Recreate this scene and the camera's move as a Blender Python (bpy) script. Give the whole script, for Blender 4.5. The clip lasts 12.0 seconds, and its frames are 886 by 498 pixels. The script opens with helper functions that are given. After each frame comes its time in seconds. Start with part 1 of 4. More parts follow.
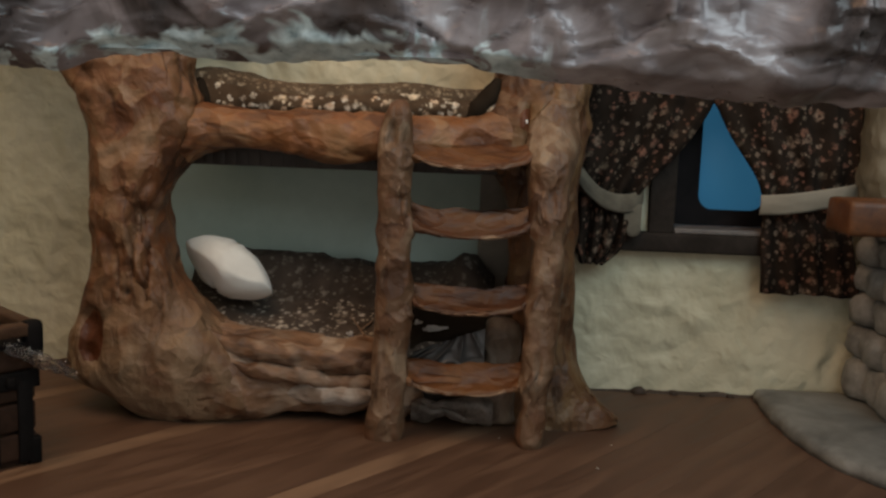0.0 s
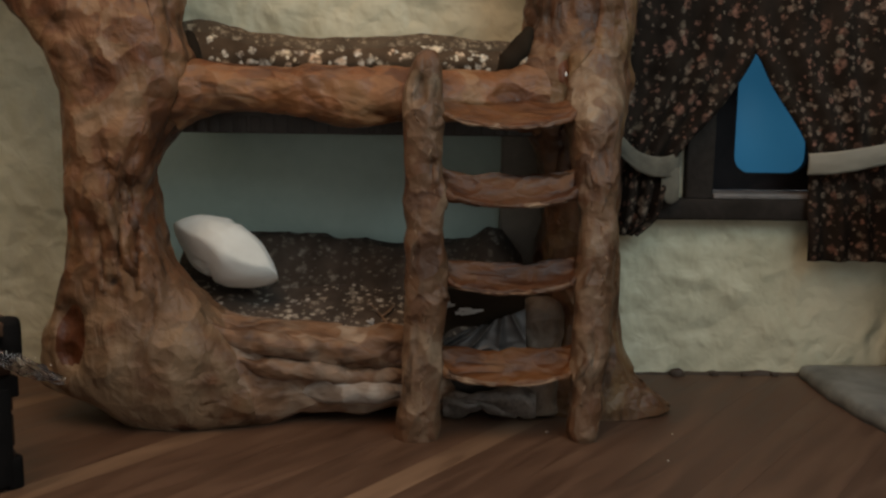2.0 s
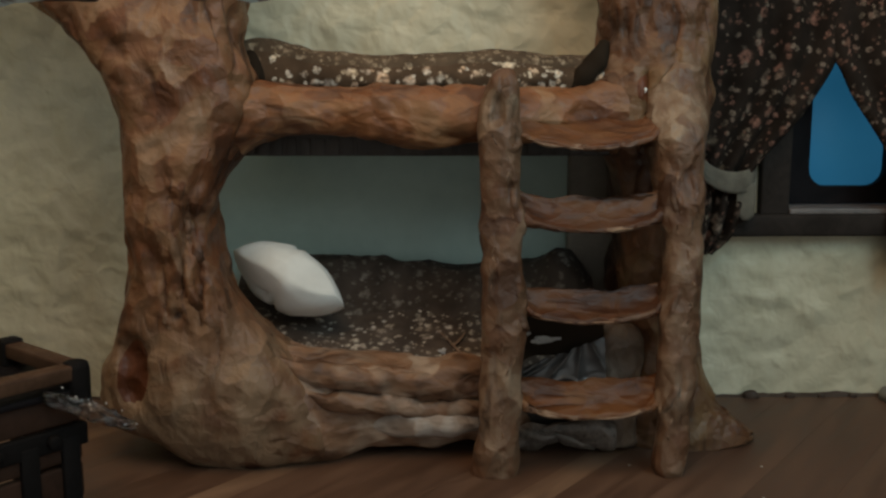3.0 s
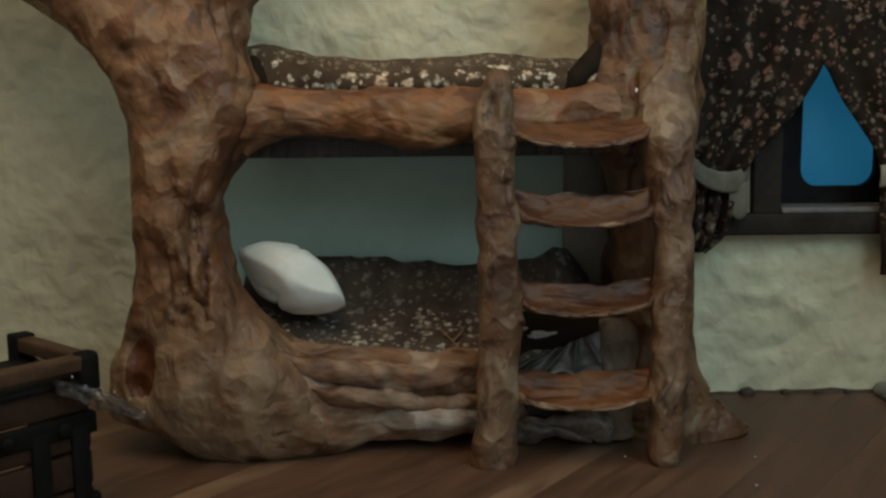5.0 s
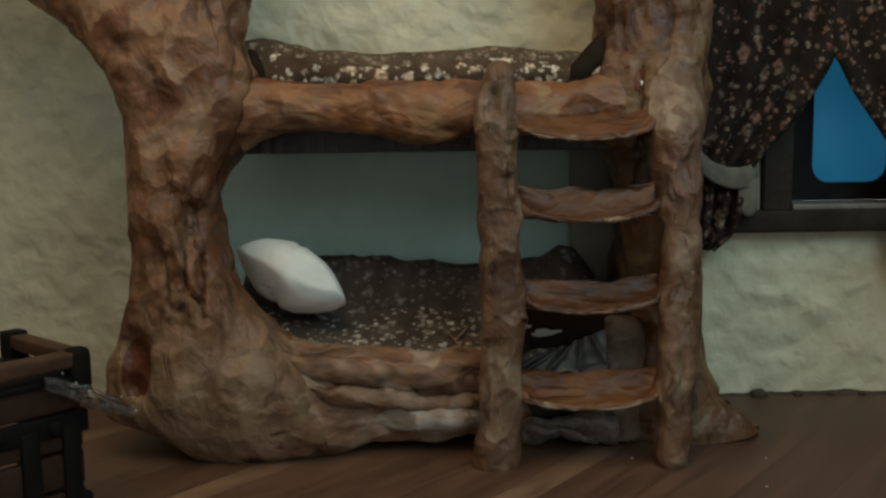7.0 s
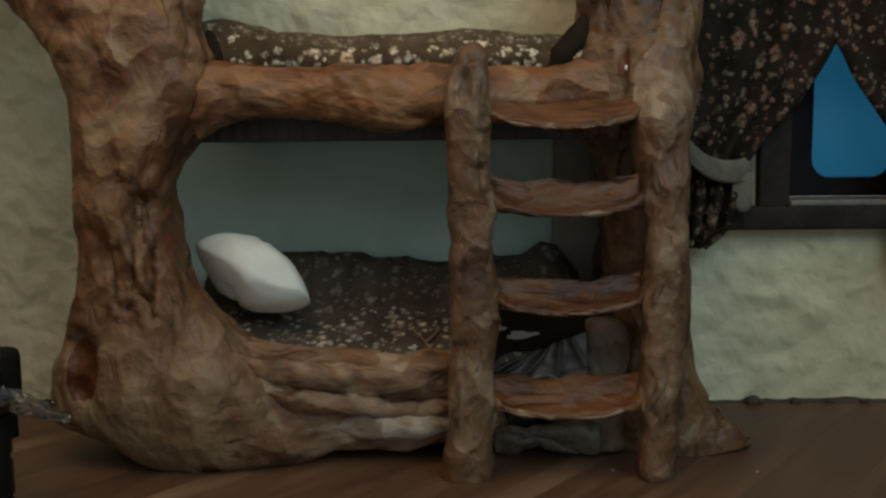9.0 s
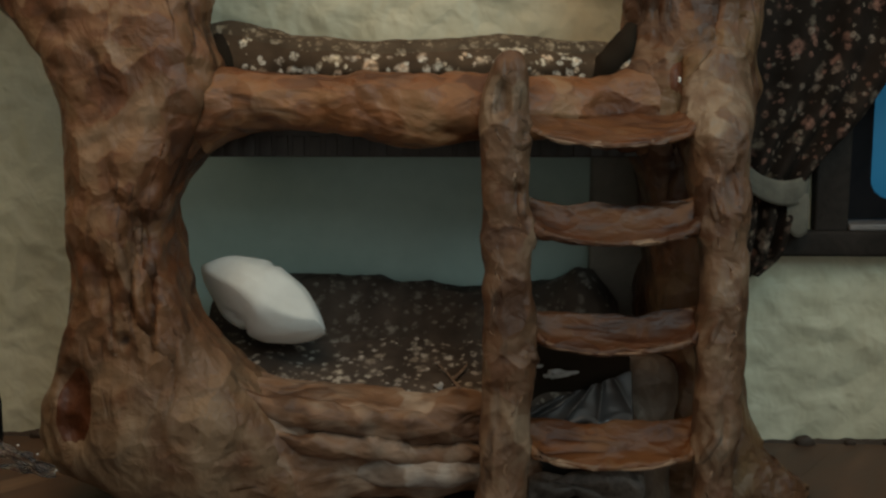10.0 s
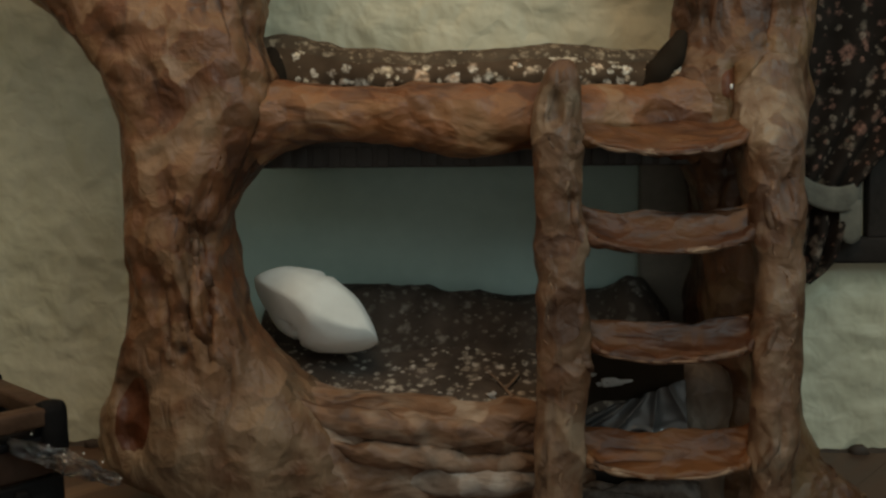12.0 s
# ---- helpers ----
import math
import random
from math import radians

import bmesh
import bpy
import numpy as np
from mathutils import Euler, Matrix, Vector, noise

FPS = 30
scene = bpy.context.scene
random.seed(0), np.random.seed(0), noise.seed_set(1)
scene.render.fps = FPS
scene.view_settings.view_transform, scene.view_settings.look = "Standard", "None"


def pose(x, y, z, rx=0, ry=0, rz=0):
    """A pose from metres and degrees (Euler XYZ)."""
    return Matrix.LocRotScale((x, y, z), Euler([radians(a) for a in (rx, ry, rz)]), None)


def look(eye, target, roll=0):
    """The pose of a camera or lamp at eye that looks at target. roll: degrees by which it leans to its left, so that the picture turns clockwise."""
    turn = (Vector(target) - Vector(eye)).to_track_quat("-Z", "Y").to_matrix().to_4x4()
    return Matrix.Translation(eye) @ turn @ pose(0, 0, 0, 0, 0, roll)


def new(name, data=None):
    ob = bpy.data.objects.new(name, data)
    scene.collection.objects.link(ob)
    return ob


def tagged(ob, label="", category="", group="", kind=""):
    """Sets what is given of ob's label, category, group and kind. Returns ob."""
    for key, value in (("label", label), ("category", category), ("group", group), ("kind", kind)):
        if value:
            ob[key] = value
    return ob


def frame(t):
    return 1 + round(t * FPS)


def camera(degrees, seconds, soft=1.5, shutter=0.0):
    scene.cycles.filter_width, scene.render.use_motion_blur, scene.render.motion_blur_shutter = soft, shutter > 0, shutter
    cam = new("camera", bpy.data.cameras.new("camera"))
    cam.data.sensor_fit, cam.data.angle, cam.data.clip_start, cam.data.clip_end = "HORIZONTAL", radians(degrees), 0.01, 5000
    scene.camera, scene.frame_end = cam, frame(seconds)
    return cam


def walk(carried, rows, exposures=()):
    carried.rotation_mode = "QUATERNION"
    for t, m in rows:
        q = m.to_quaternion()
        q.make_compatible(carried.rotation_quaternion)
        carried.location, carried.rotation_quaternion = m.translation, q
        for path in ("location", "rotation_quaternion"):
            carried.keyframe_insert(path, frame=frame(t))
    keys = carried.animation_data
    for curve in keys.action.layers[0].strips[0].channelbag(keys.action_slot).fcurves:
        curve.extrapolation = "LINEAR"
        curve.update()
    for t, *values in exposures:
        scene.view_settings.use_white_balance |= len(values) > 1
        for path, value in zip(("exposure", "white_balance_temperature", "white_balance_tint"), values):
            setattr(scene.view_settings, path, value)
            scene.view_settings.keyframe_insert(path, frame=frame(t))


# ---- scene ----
# A doll's-house bedroom in miniature. Lengths below are in decimetres; U turns them into metres.
U = 0.1

# ---- camera ----
PATH = [
    (0, (0.04436, -0.49100, 0.17803), (0.02177, -0.09599, 0.11923), 2.013),
    (0.2, (0.04078, -0.49141, 0.17466), (0.01333, -0.09607, 0.12031), 1.474),
    (0.5, (0.03541, -0.49203, 0.16960), (0.01409, -0.09657, 0.11342), 1.222),
    (1, (0.03368, -0.47775, 0.16170), (0.01925, -0.08118, 0.11140), 1.507),
    (1.2, (0.02279, -0.46797, 0.15882), (0.00510, -0.07226, 0.10314), 0.634),
    (1.5, (0.00645, -0.45331, 0.15450), (-0.01030, -0.05731, 0.10059), 1.525),
    (2, (-0.01017, -0.43189, 0.15739), (-0.00234, -0.03660, 0.09674), 0.766),
    (2.5, (-0.02737, -0.41631, 0.16036), (-0.01783, -0.02119, 0.09882), 0.106),
    (3, (-0.04066, -0.40848, 0.16890), (-0.03652, -0.01351, 0.10579), -0.037),
    (3.2, (-0.04214, -0.40840, 0.17105), (-0.04036, -0.01378, 0.10570), -0.063),
    (4.8, (-0.04028, -0.42230, 0.15652), (-0.04261, -0.02622, 0.10071), 0.013),
    (5, (-0.03561, -0.42264, 0.15880), (-0.03526, -0.02624, 0.10524), -0.599),
    (5.5, (-0.03015, -0.42007, 0.15311), (-0.03510, -0.02330, 0.10266), -0.580),
    (6, (-0.03239, -0.41782, 0.15071), (-0.03600, -0.02157, 0.09622), -0.521),
    (6.5, (-0.02998, -0.41606, 0.15169), (-0.03482, -0.01932, 0.10094), -0.840),
    (6.7, (-0.02976, -0.41541, 0.15148), (-0.03501, -0.01849, 0.10222), -0.819),
    (8.3, (-0.02807, -0.41026, 0.14976), (-0.03699, -0.01336, 0.10085), -1.290),
    (8.5, (-0.02786, -0.40962, 0.14954), (-0.03593, -0.01265, 0.10105), -1.391),
    (9, (-0.01266, -0.38521, 0.14553), (-0.02212, 0.01164, 0.09634), -0.601),
    (9.5, (-0.00871, -0.35825, 0.14259), (-0.02311, 0.03866, 0.09510), -0.218),
    (10, (-0.02438, -0.34464, 0.15224), (-0.03550, 0.05212, 0.10273), 0.051),
    (10.5, (-0.03671, -0.34062, 0.15635), (-0.05362, 0.05594, 0.10685), -0.596),
    (11, (-0.04275, -0.34351, 0.15644), (-0.06783, 0.05392, 0.11882), -0.568),
    (11.5, (-0.03991, -0.34069, 0.15240), (-0.06842, 0.05636, 0.11317), -0.627),
    (12, (-0.03258, -0.34663, 0.15151), (-0.05684, 0.05014, 0.10693), -0.603),
]
cam = camera(50, 12.0, soft=2.55)
walk(cam, [(t, look(eye, target, roll)) for t, eye, target, roll in PATH],
     exposures=[(0, 0.0, 7500, 27), (1.5, -0.02, 7380, 26), (2.5, -0.03, 7020, 21), (5, -0.05, 6680, 10), (6.5, -0.05, 6680, 10), (9.5, -0.21, 6800, 13), (10.5, -0.22, 7060, 15), (12, -0.23, 7100, 14)])

# ---- light ----
world = bpy.data.worlds.new("room_light")
world.use_nodes = True
world.node_tree.nodes["Background"].inputs[0].default_value = (0.82, 0.91, 0.88, 1)
world.node_tree.nodes["Background"].inputs[1].default_value = 0.55
scene.world = world


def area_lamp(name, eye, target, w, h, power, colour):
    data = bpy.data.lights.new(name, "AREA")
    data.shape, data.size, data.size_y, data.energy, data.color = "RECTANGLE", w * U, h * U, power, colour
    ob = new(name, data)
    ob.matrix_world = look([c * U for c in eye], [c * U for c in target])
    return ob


# Unseen cool lamp, added as daylight for the room round the doll's house.
area_lamp("cool_day_lamp", (4.2, -6.2, 6.2), (0.9, 0.6, 0.6), 5, 5, 2.75, (0.55, 0.89, 1.0))
# The lamp on that room's ceiling, over the open top of the doll's house.
area_lamp("room_ceiling_lamp", (-1.5, -2.4, 6.2), (-0.9, 0.6, 1.2), 4.0, 4.0, 1.20, (1.0, 0.63, 0.29))


# ---- materials ----
class Nodes:
    """A small helper to write node materials."""

    def __init__(self, name, rough=0.6, metal=0.0):
        self.mat = bpy.data.materials.new(name)
        self.mat.use_nodes = True
        self.tree = self.mat.node_tree
        self.bsdf = self.tree.nodes["Principled BSDF"]
        self.bsdf.inputs["Roughness"].default_value = rough
        self.bsdf.inputs["Metallic"].default_value = metal
        self.coords = self.tree.nodes.new("ShaderNodeTexCoord").outputs["Object"]

    def put(self, socket, value):
        if isinstance(value, bpy.types.NodeSocket):
            self.tree.links.new(value, socket)
        elif isinstance(value, tuple) and len(value) == 3 and socket.type == "RGBA":
            socket.default_value = (*value, 1)
        else:
            socket.default_value = value

    def node(self, kind, settings=None, **inputs):
        n = self.tree.nodes.new(kind)
        for key, value in (settings or {}).items():
            setattr(n, key, value)
        for key, value in inputs.items():
            self.put(n.inputs[key.replace("_", " ")], value)
        return n

    def place(self, scale=(1, 1, 1), turn=(0, 0, 0), move=(0, 0, 0)):
        n = self.node("ShaderNodeMapping", Vector=self.coords)
        n.inputs["Scale"].default_value, n.inputs["Rotation"].default_value = scale, [radians(a) for a in turn]
        n.inputs["Location"].default_value = move
        return n.outputs[0]

    def noise(self, scale, detail=4.0, rough=0.55, vector=None, distort=0.0):
        return self.node("ShaderNodeTexNoise", Scale=scale, Detail=detail, Roughness=rough, Distortion=distort,
                         Vector=vector or self.coords).outputs[0]

    def ramp(self, fac, stops):
        n = self.node("ShaderNodeValToRGB", Fac=fac)
        el = n.color_ramp.elements
        while len(el) < len(stops):
            el.new(0.5)
        for e, (at, c) in zip(el, stops):
            e.position, e.color = at, (*c, 1) if isinstance(c, tuple) else (c, c, c, 1)
        return n.outputs[0]

    def math(self, op, a, b=0.0, clamp=False):
        n = self.tree.nodes.new("ShaderNodeMath")
        n.operation, n.use_clamp = op, clamp
        self.put(n.inputs[0], a), self.put(n.inputs[1], b)
        return n.outputs[0]

    def mix(self, fac, a, b, mode="MIX"):
        n = self.tree.nodes.new("ShaderNodeMix")
        n.data_type, n.blend_type = "RGBA", mode
        self.put(n.inputs[0], fac), self.put(n.inputs[6], a), self.put(n.inputs[7], b)
        return n.outputs[2]

    def colour(self, c):
        self.put(self.bsdf.inputs["Base Color"], c)
        return self

    def rough(self, r):
        self.put(self.bsdf.inputs["Roughness"], r)
        return self

    def bump(self, height, strength=0.5, metres=0.001, chain=None):
        n = self.node("ShaderNodeBump", Height=height, Strength=strength, Distance=metres)
        if chain:
            self.put(n.inputs["Normal"], chain)
        self.put(self.bsdf.inputs["Normal"], n.outputs[0])
        return n.outputs[0]


def clay_bark(name, along, crack, rust, brown, tan, pale, foot=False, ends=None):
    """Painted modelling clay: palette-knife facets in several browns, soft blotches, winding cracks, a dull varnish."""
    calm = lambda c: tuple(0.78 * p + 0.22 * q for p, q in zip(c, brown))
    rust, tan, pale = calm(rust), calm(tan), calm(pale)
    m = Nodes(name)
    v = m.place({"z": (1, 1, 0.88), "x": (0.62, 1, 1)}[along])
    push = m.node("ShaderNodeVectorMath", {"operation": "MULTIPLY_ADD"})
    m.put(push.inputs[0], m.node("ShaderNodeTexNoise", Scale=55.0, Detail=3.0, Vector=v).outputs[1])
    push.inputs[1].default_value = (0.022,) * 3
    m.put(push.inputs[2], v)
    facet = m.node("ShaderNodeTexVoronoi", {"feature": "SMOOTH_F1"}, Scale=82.0, Vector=push.outputs[0], Smoothness=0.18)
    cell = m.node("ShaderNodeSeparateColor", Color=facet.outputs["Color"])
    patch = m.noise(40, 3, 0.45, v, 0.9)
    broad = m.noise(17, 3, 0.5, None, 0.8)
    fine = m.noise(380, 4, 0.65, v, 0.5)
    mixed = m.math("ADD", m.math("MULTIPLY", cell.outputs[0], 0.19), m.math("ADD", m.math("MULTIPLY", patch, 0.48), m.math("MULTIPLY", broad, 0.33)))
    stops = lambda c0, c1, c2, c3, c4: [(0.39, tuple(0.6 * p + 0.4 * q for p, q in zip(c0, c1))), (0.455, c1), (0.505, c2), (0.55, tuple(0.65 * p + 0.35 * q for p, q in zip(c1, c3))), (0.605, c3), (0.71, c4)]
    base = m.ramp(mixed, stops(crack, rust, brown, tan, pale))
    if ends:
        # towards both ends the log is painted in the colours of the trunks
        x = m.math("ADD", m.node("ShaderNodeSeparateXYZ", Vector=m.coords).outputs[0], m.math("MULTIPLY", m.math("SUBTRACT", patch, 0.5), 0.05))
        there = m.math("MAXIMUM", m.ramp(m.math("ADD", m.math("MULTIPLY", x, -5.0), 0.5), [(0.80, 0.0), (0.92, 1.0)]), m.ramp(m.math("ADD", m.math("MULTIPLY", x, 5.0), 0.5), [(0.86, 0.0), (0.96, 1.0)]))
        base = m.mix(there, base, m.ramp(mixed, stops(*ends)))
    line = m.math("ABSOLUTE", m.math("SUBTRACT", m.noise(30, 2, 0.5, m.place({"z": (1, 1, 0.3), "x": (0.25, 1, 1)}[along]), 1.8), 0.5))
    veins = m.math("MULTIPLY", m.ramp(line, [(0.0, 1.0), (0.05, 0.0)]), m.ramp(m.noise(26, 2), [(0.46, 0.0), (0.60, 1.0)]))
    base = m.mix(m.math("MULTIPLY", veins, 0.75), base, crack)
    # Raised spots are mixed paler and creases darker, by the mesh's pointiness.
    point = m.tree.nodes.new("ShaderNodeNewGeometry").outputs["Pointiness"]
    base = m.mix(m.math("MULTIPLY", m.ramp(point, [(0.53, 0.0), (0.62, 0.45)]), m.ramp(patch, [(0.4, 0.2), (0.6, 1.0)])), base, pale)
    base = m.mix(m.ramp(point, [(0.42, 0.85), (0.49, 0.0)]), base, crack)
    grain = m.noise(62, 3, 0.5, m.place({"z": (1, 1, 0.62), "x": (0.42, 1, 1)}[along]), 0.9)
    base = m.mix(m.math("MULTIPLY", m.ramp(grain, [(0.55, 0.0), (0.70, 0.42)]), m.ramp(broad, [(0.38, 0.25), (0.62, 1.0)])), base, pale)
    base = m.mix(m.ramp(grain, [(0.30, 0.40), (0.40, 0.0)]), base, crack)
    base = m.mix(m.ramp(fine, [(0.5, 0.0), (0.75, 0.07)]), base, tan)
    if foot:
        # the foot of the trunk is dabbed with pale tan paint
        low = m.node("ShaderNodeSeparateXYZ", Vector=m.coords).outputs[2]
        dab = m.math("MULTIPLY", m.ramp(m.math("ADD", low, m.math("MULTIPLY", broad, 0.05)), [(0.070, 1.0), (0.105, 0.0)]), m.ramp(m.noise(62, 3, 0.5), [(0.30, 0.15), (0.52, 0.85)]))
        base = m.mix(dab, base, m.mix(m.noise(60, 2), (0.165, 0.100, 0.056), (0.275, 0.195, 0.125)))
    m.colour(base).rough(m.ramp(fine, [(0.25, 0.38), (0.75, 0.60)]))
    m.bsdf.inputs["Specular IOR Level"].default_value = 0.37
    b = m.bump(facet.outputs["Distance"], 0.70, 0.0035)
    b = m.bump(patch, 0.7, 0.0036, b)
    b = m.bump(veins, 0.4, -0.0012, b)
    b = m.bump(grain, 0.30, 0.0014, b)
    crinkle = m.noise(120, 3, 0.55, m.place({"z": (1, 1, 0.85), "x": (0.7, 1, 1)}[along]), 0.7)
    b = m.bump(crinkle, 0.5, 0.0030, b)
    m.bump(fine, 0.2, 0.0004, b)
    return m.mat


def flower_cloth(name, ground, spots, big, small, cover):
    """Printed cotton: two sizes of flowers strewn on a dark ground, and a fine weave."""
    m = Nodes(name, 0.9)
    m.bsdf.inputs["Specular IOR Level"].default_value = 0.08
    colour = m.mix(m.ramp(m.noise(60, 3), [(0.35, 0.0), (0.7, 1.0)]), ground, tuple(c * 1.9 for c in ground))
    for n, (scale, size, share) in enumerate(((big, 0.34, cover), (small, 0.33, cover * 0.85), (small * 1.5, 0.3, cover * 0.6))):
        v = m.place((1, 1, 1), (20 * n, 33 * n, 10), (0.013 * n, 0.031 * n, 0.007 * n))
        warp = m.node("ShaderNodeVectorMath", {"operation": "MULTIPLY_ADD"})
        m.put(warp.inputs[0], m.node("ShaderNodeTexNoise", Scale=scale * 2.2, Detail=1.0, Vector=v).outputs[1])
        warp.inputs[1].default_value = (0.5 / scale,) * 3
        m.put(warp.inputs[2], v)
        cell = m.node("ShaderNodeTexVoronoi", Scale=scale, Vector=warp.outputs[0], Randomness=1.0)
        pick = m.node("ShaderNodeSeparateColor", Color=cell.outputs["Color"])
        on = m.math("MULTIPLY", m.ramp(cell.outputs["Distance"], [(size * 0.62, 1.0), (size * 1.15, 0.0)]), m.math("LESS_THAN", pick.outputs[0], share))
        petals = m.ramp(pick.outputs[1], [(k / max(1, len(spots) - 1), c) for k, c in enumerate(spots)])
        eye = m.math("LESS_THAN", cell.outputs["Distance"], size * 0.33)
        petals = m.mix(m.math("MULTIPLY", eye, 0.55), petals, tuple(c * 0.35 for c in spots[0]))
        fade = m.math("MULTIPLY", on, m.ramp(m.noise(scale * 3.1, 2), [(0.36, 0.15), (0.6, 0.95)]))
        colour = m.mix(fade, colour, petals)
    m.colour(colour)
    m.bump(m.noise(1600, 2), 0.3, 0.0003)
    return m.mat


def plaster(name, a, b, c):
    m = Nodes(name)
    broad, mid, fine = m.noise(14, 3, 0.5), m.noise(55, 5, 0.6, None, 0.8), m.noise(330, 4, 0.6)
    base = m.ramp(m.math("ADD", m.math("MULTIPLY", broad, 0.55), m.math("MULTIPLY", mid, 0.45)), [(0.36, a), (0.5, b), (0.64, c)])
    m.colour(base).rough(m.ramp(mid, [(0.3, 0.42), (0.7, 0.6)]))
    n = m.bump(m.noise(34, 2, 0.45, None, 0.4), 0.9, 0.008)
    n = m.bump(m.noise(90, 2, 0.45, None, 0.3), 0.65, 0.0036, n)
    m.bump(fine, 0.2, 0.0004, n)
    return m.mat


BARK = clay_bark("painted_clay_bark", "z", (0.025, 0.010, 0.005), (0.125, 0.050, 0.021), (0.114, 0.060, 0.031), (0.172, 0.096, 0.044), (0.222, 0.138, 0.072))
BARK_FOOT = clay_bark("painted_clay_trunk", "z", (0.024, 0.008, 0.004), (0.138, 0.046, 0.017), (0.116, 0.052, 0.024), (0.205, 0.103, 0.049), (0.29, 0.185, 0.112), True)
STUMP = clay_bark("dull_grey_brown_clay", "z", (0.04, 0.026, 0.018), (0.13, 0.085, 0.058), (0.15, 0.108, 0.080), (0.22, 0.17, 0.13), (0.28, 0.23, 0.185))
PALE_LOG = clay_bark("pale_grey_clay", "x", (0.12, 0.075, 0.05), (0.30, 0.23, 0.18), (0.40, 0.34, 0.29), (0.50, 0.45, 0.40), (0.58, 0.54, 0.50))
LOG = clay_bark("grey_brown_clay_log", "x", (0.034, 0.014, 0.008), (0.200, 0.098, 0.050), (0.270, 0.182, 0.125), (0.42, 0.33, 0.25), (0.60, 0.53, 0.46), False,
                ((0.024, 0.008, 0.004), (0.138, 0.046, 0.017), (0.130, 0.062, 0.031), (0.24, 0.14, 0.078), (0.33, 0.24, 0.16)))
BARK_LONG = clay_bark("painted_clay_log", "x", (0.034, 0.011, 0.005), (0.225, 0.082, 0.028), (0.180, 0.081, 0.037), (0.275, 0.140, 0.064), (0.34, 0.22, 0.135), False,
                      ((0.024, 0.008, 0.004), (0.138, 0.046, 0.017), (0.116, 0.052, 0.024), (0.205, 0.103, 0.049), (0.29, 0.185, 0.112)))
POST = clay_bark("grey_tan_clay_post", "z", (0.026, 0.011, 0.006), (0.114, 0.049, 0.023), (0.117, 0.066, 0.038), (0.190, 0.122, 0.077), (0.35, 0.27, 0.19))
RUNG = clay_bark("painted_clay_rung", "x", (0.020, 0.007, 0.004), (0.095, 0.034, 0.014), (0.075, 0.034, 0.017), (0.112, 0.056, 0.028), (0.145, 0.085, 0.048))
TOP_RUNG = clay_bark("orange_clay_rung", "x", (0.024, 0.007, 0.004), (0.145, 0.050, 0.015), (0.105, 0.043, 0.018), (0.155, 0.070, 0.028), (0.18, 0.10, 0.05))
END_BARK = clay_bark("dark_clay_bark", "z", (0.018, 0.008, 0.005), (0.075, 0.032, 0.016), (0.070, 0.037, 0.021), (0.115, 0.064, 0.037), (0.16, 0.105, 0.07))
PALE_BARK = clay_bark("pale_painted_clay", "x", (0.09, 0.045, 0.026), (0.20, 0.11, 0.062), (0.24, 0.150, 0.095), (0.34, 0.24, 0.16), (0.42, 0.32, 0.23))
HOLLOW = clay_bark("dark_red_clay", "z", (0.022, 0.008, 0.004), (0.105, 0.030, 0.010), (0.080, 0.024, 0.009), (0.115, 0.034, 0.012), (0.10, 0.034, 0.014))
PLASTER = plaster("cream_plaster", (0.49, 0.465, 0.33), (0.55, 0.525, 0.38), (0.61, 0.585, 0.435))
CURTAIN = flower_cloth("dark_flowered_cotton", (0.0145, 0.0100, 0.0076), [(0.27, 0.135, 0.100), (0.17, 0.082, 0.056), (0.26, 0.195, 0.150), (0.13, 0.10, 0.07)], 108, 190, 0.78)
SPREAD = flower_cloth("dark_flowered_bedspread", (0.052, 0.041, 0.034), [(0.52, 0.48, 0.41), (0.32, 0.27, 0.22), (0.60, 0.56, 0.51)], 145, 225, 0.62)
TICKING = flower_cloth("cream_flowered_mattress_cloth", (0.062, 0.044, 0.029), [(0.36, 0.29, 0.20), (0.26, 0.19, 0.125), (0.32, 0.27, 0.20), (0.20, 0.14, 0.09)], 165, 270, 0.85)
TICKING_EDGE = flower_cloth("cream_blossom_mattress_cloth", (0.050, 0.033, 0.021), [(0.78, 0.70, 0.54), (0.62, 0.42, 0.28), (0.74, 0.71, 0.62), (0.66, 0.54, 0.38)], 105, 170, 0.88)


def plain_cloth(name, colour, rough=0.85):
    m = Nodes(name)
    n = m.noise(70, 4)
    m.colour(m.mix(m.ramp(n, [(0.3, 0.0), (0.7, 1.0)]), tuple(c * 0.86 for c in colour), colour)).rough(rough)
    b = m.bump(n, 0.25, 0.002)
    m.bump(m.noise(1500, 2), 0.2, 0.0002, b)
    return m.mat


# The spread's kind of print with dimmer flowers on a darker ground.
BLANKET = flower_cloth("dim_flowered_cotton", (0.042, 0.033, 0.027), [(0.22, 0.20, 0.175), (0.11, 0.095, 0.08)], 120, 210, 0.55)
LACE = flower_cloth("tan_lace", (0.15, 0.105, 0.078), [(0.30, 0.22, 0.165), (0.24, 0.17, 0.125)], 160, 300, 0.7)
PATCH = plain_cloth("white_printed_cotton", (0.42, 0.42, 0.41), 0.8)
PILLOW = plain_cloth("white_cotton", (0.76, 0.80, 0.78))
RIBBON = plain_cloth("cream_ribbon", (0.235, 0.21, 0.165), 0.7)
SATIN = plain_cloth("grey_satin", (0.072, 0.067, 0.065), 0.24)
SATIN.node_tree.nodes["Principled BSDF"].inputs["Specular IOR Level"].default_value = 0.55


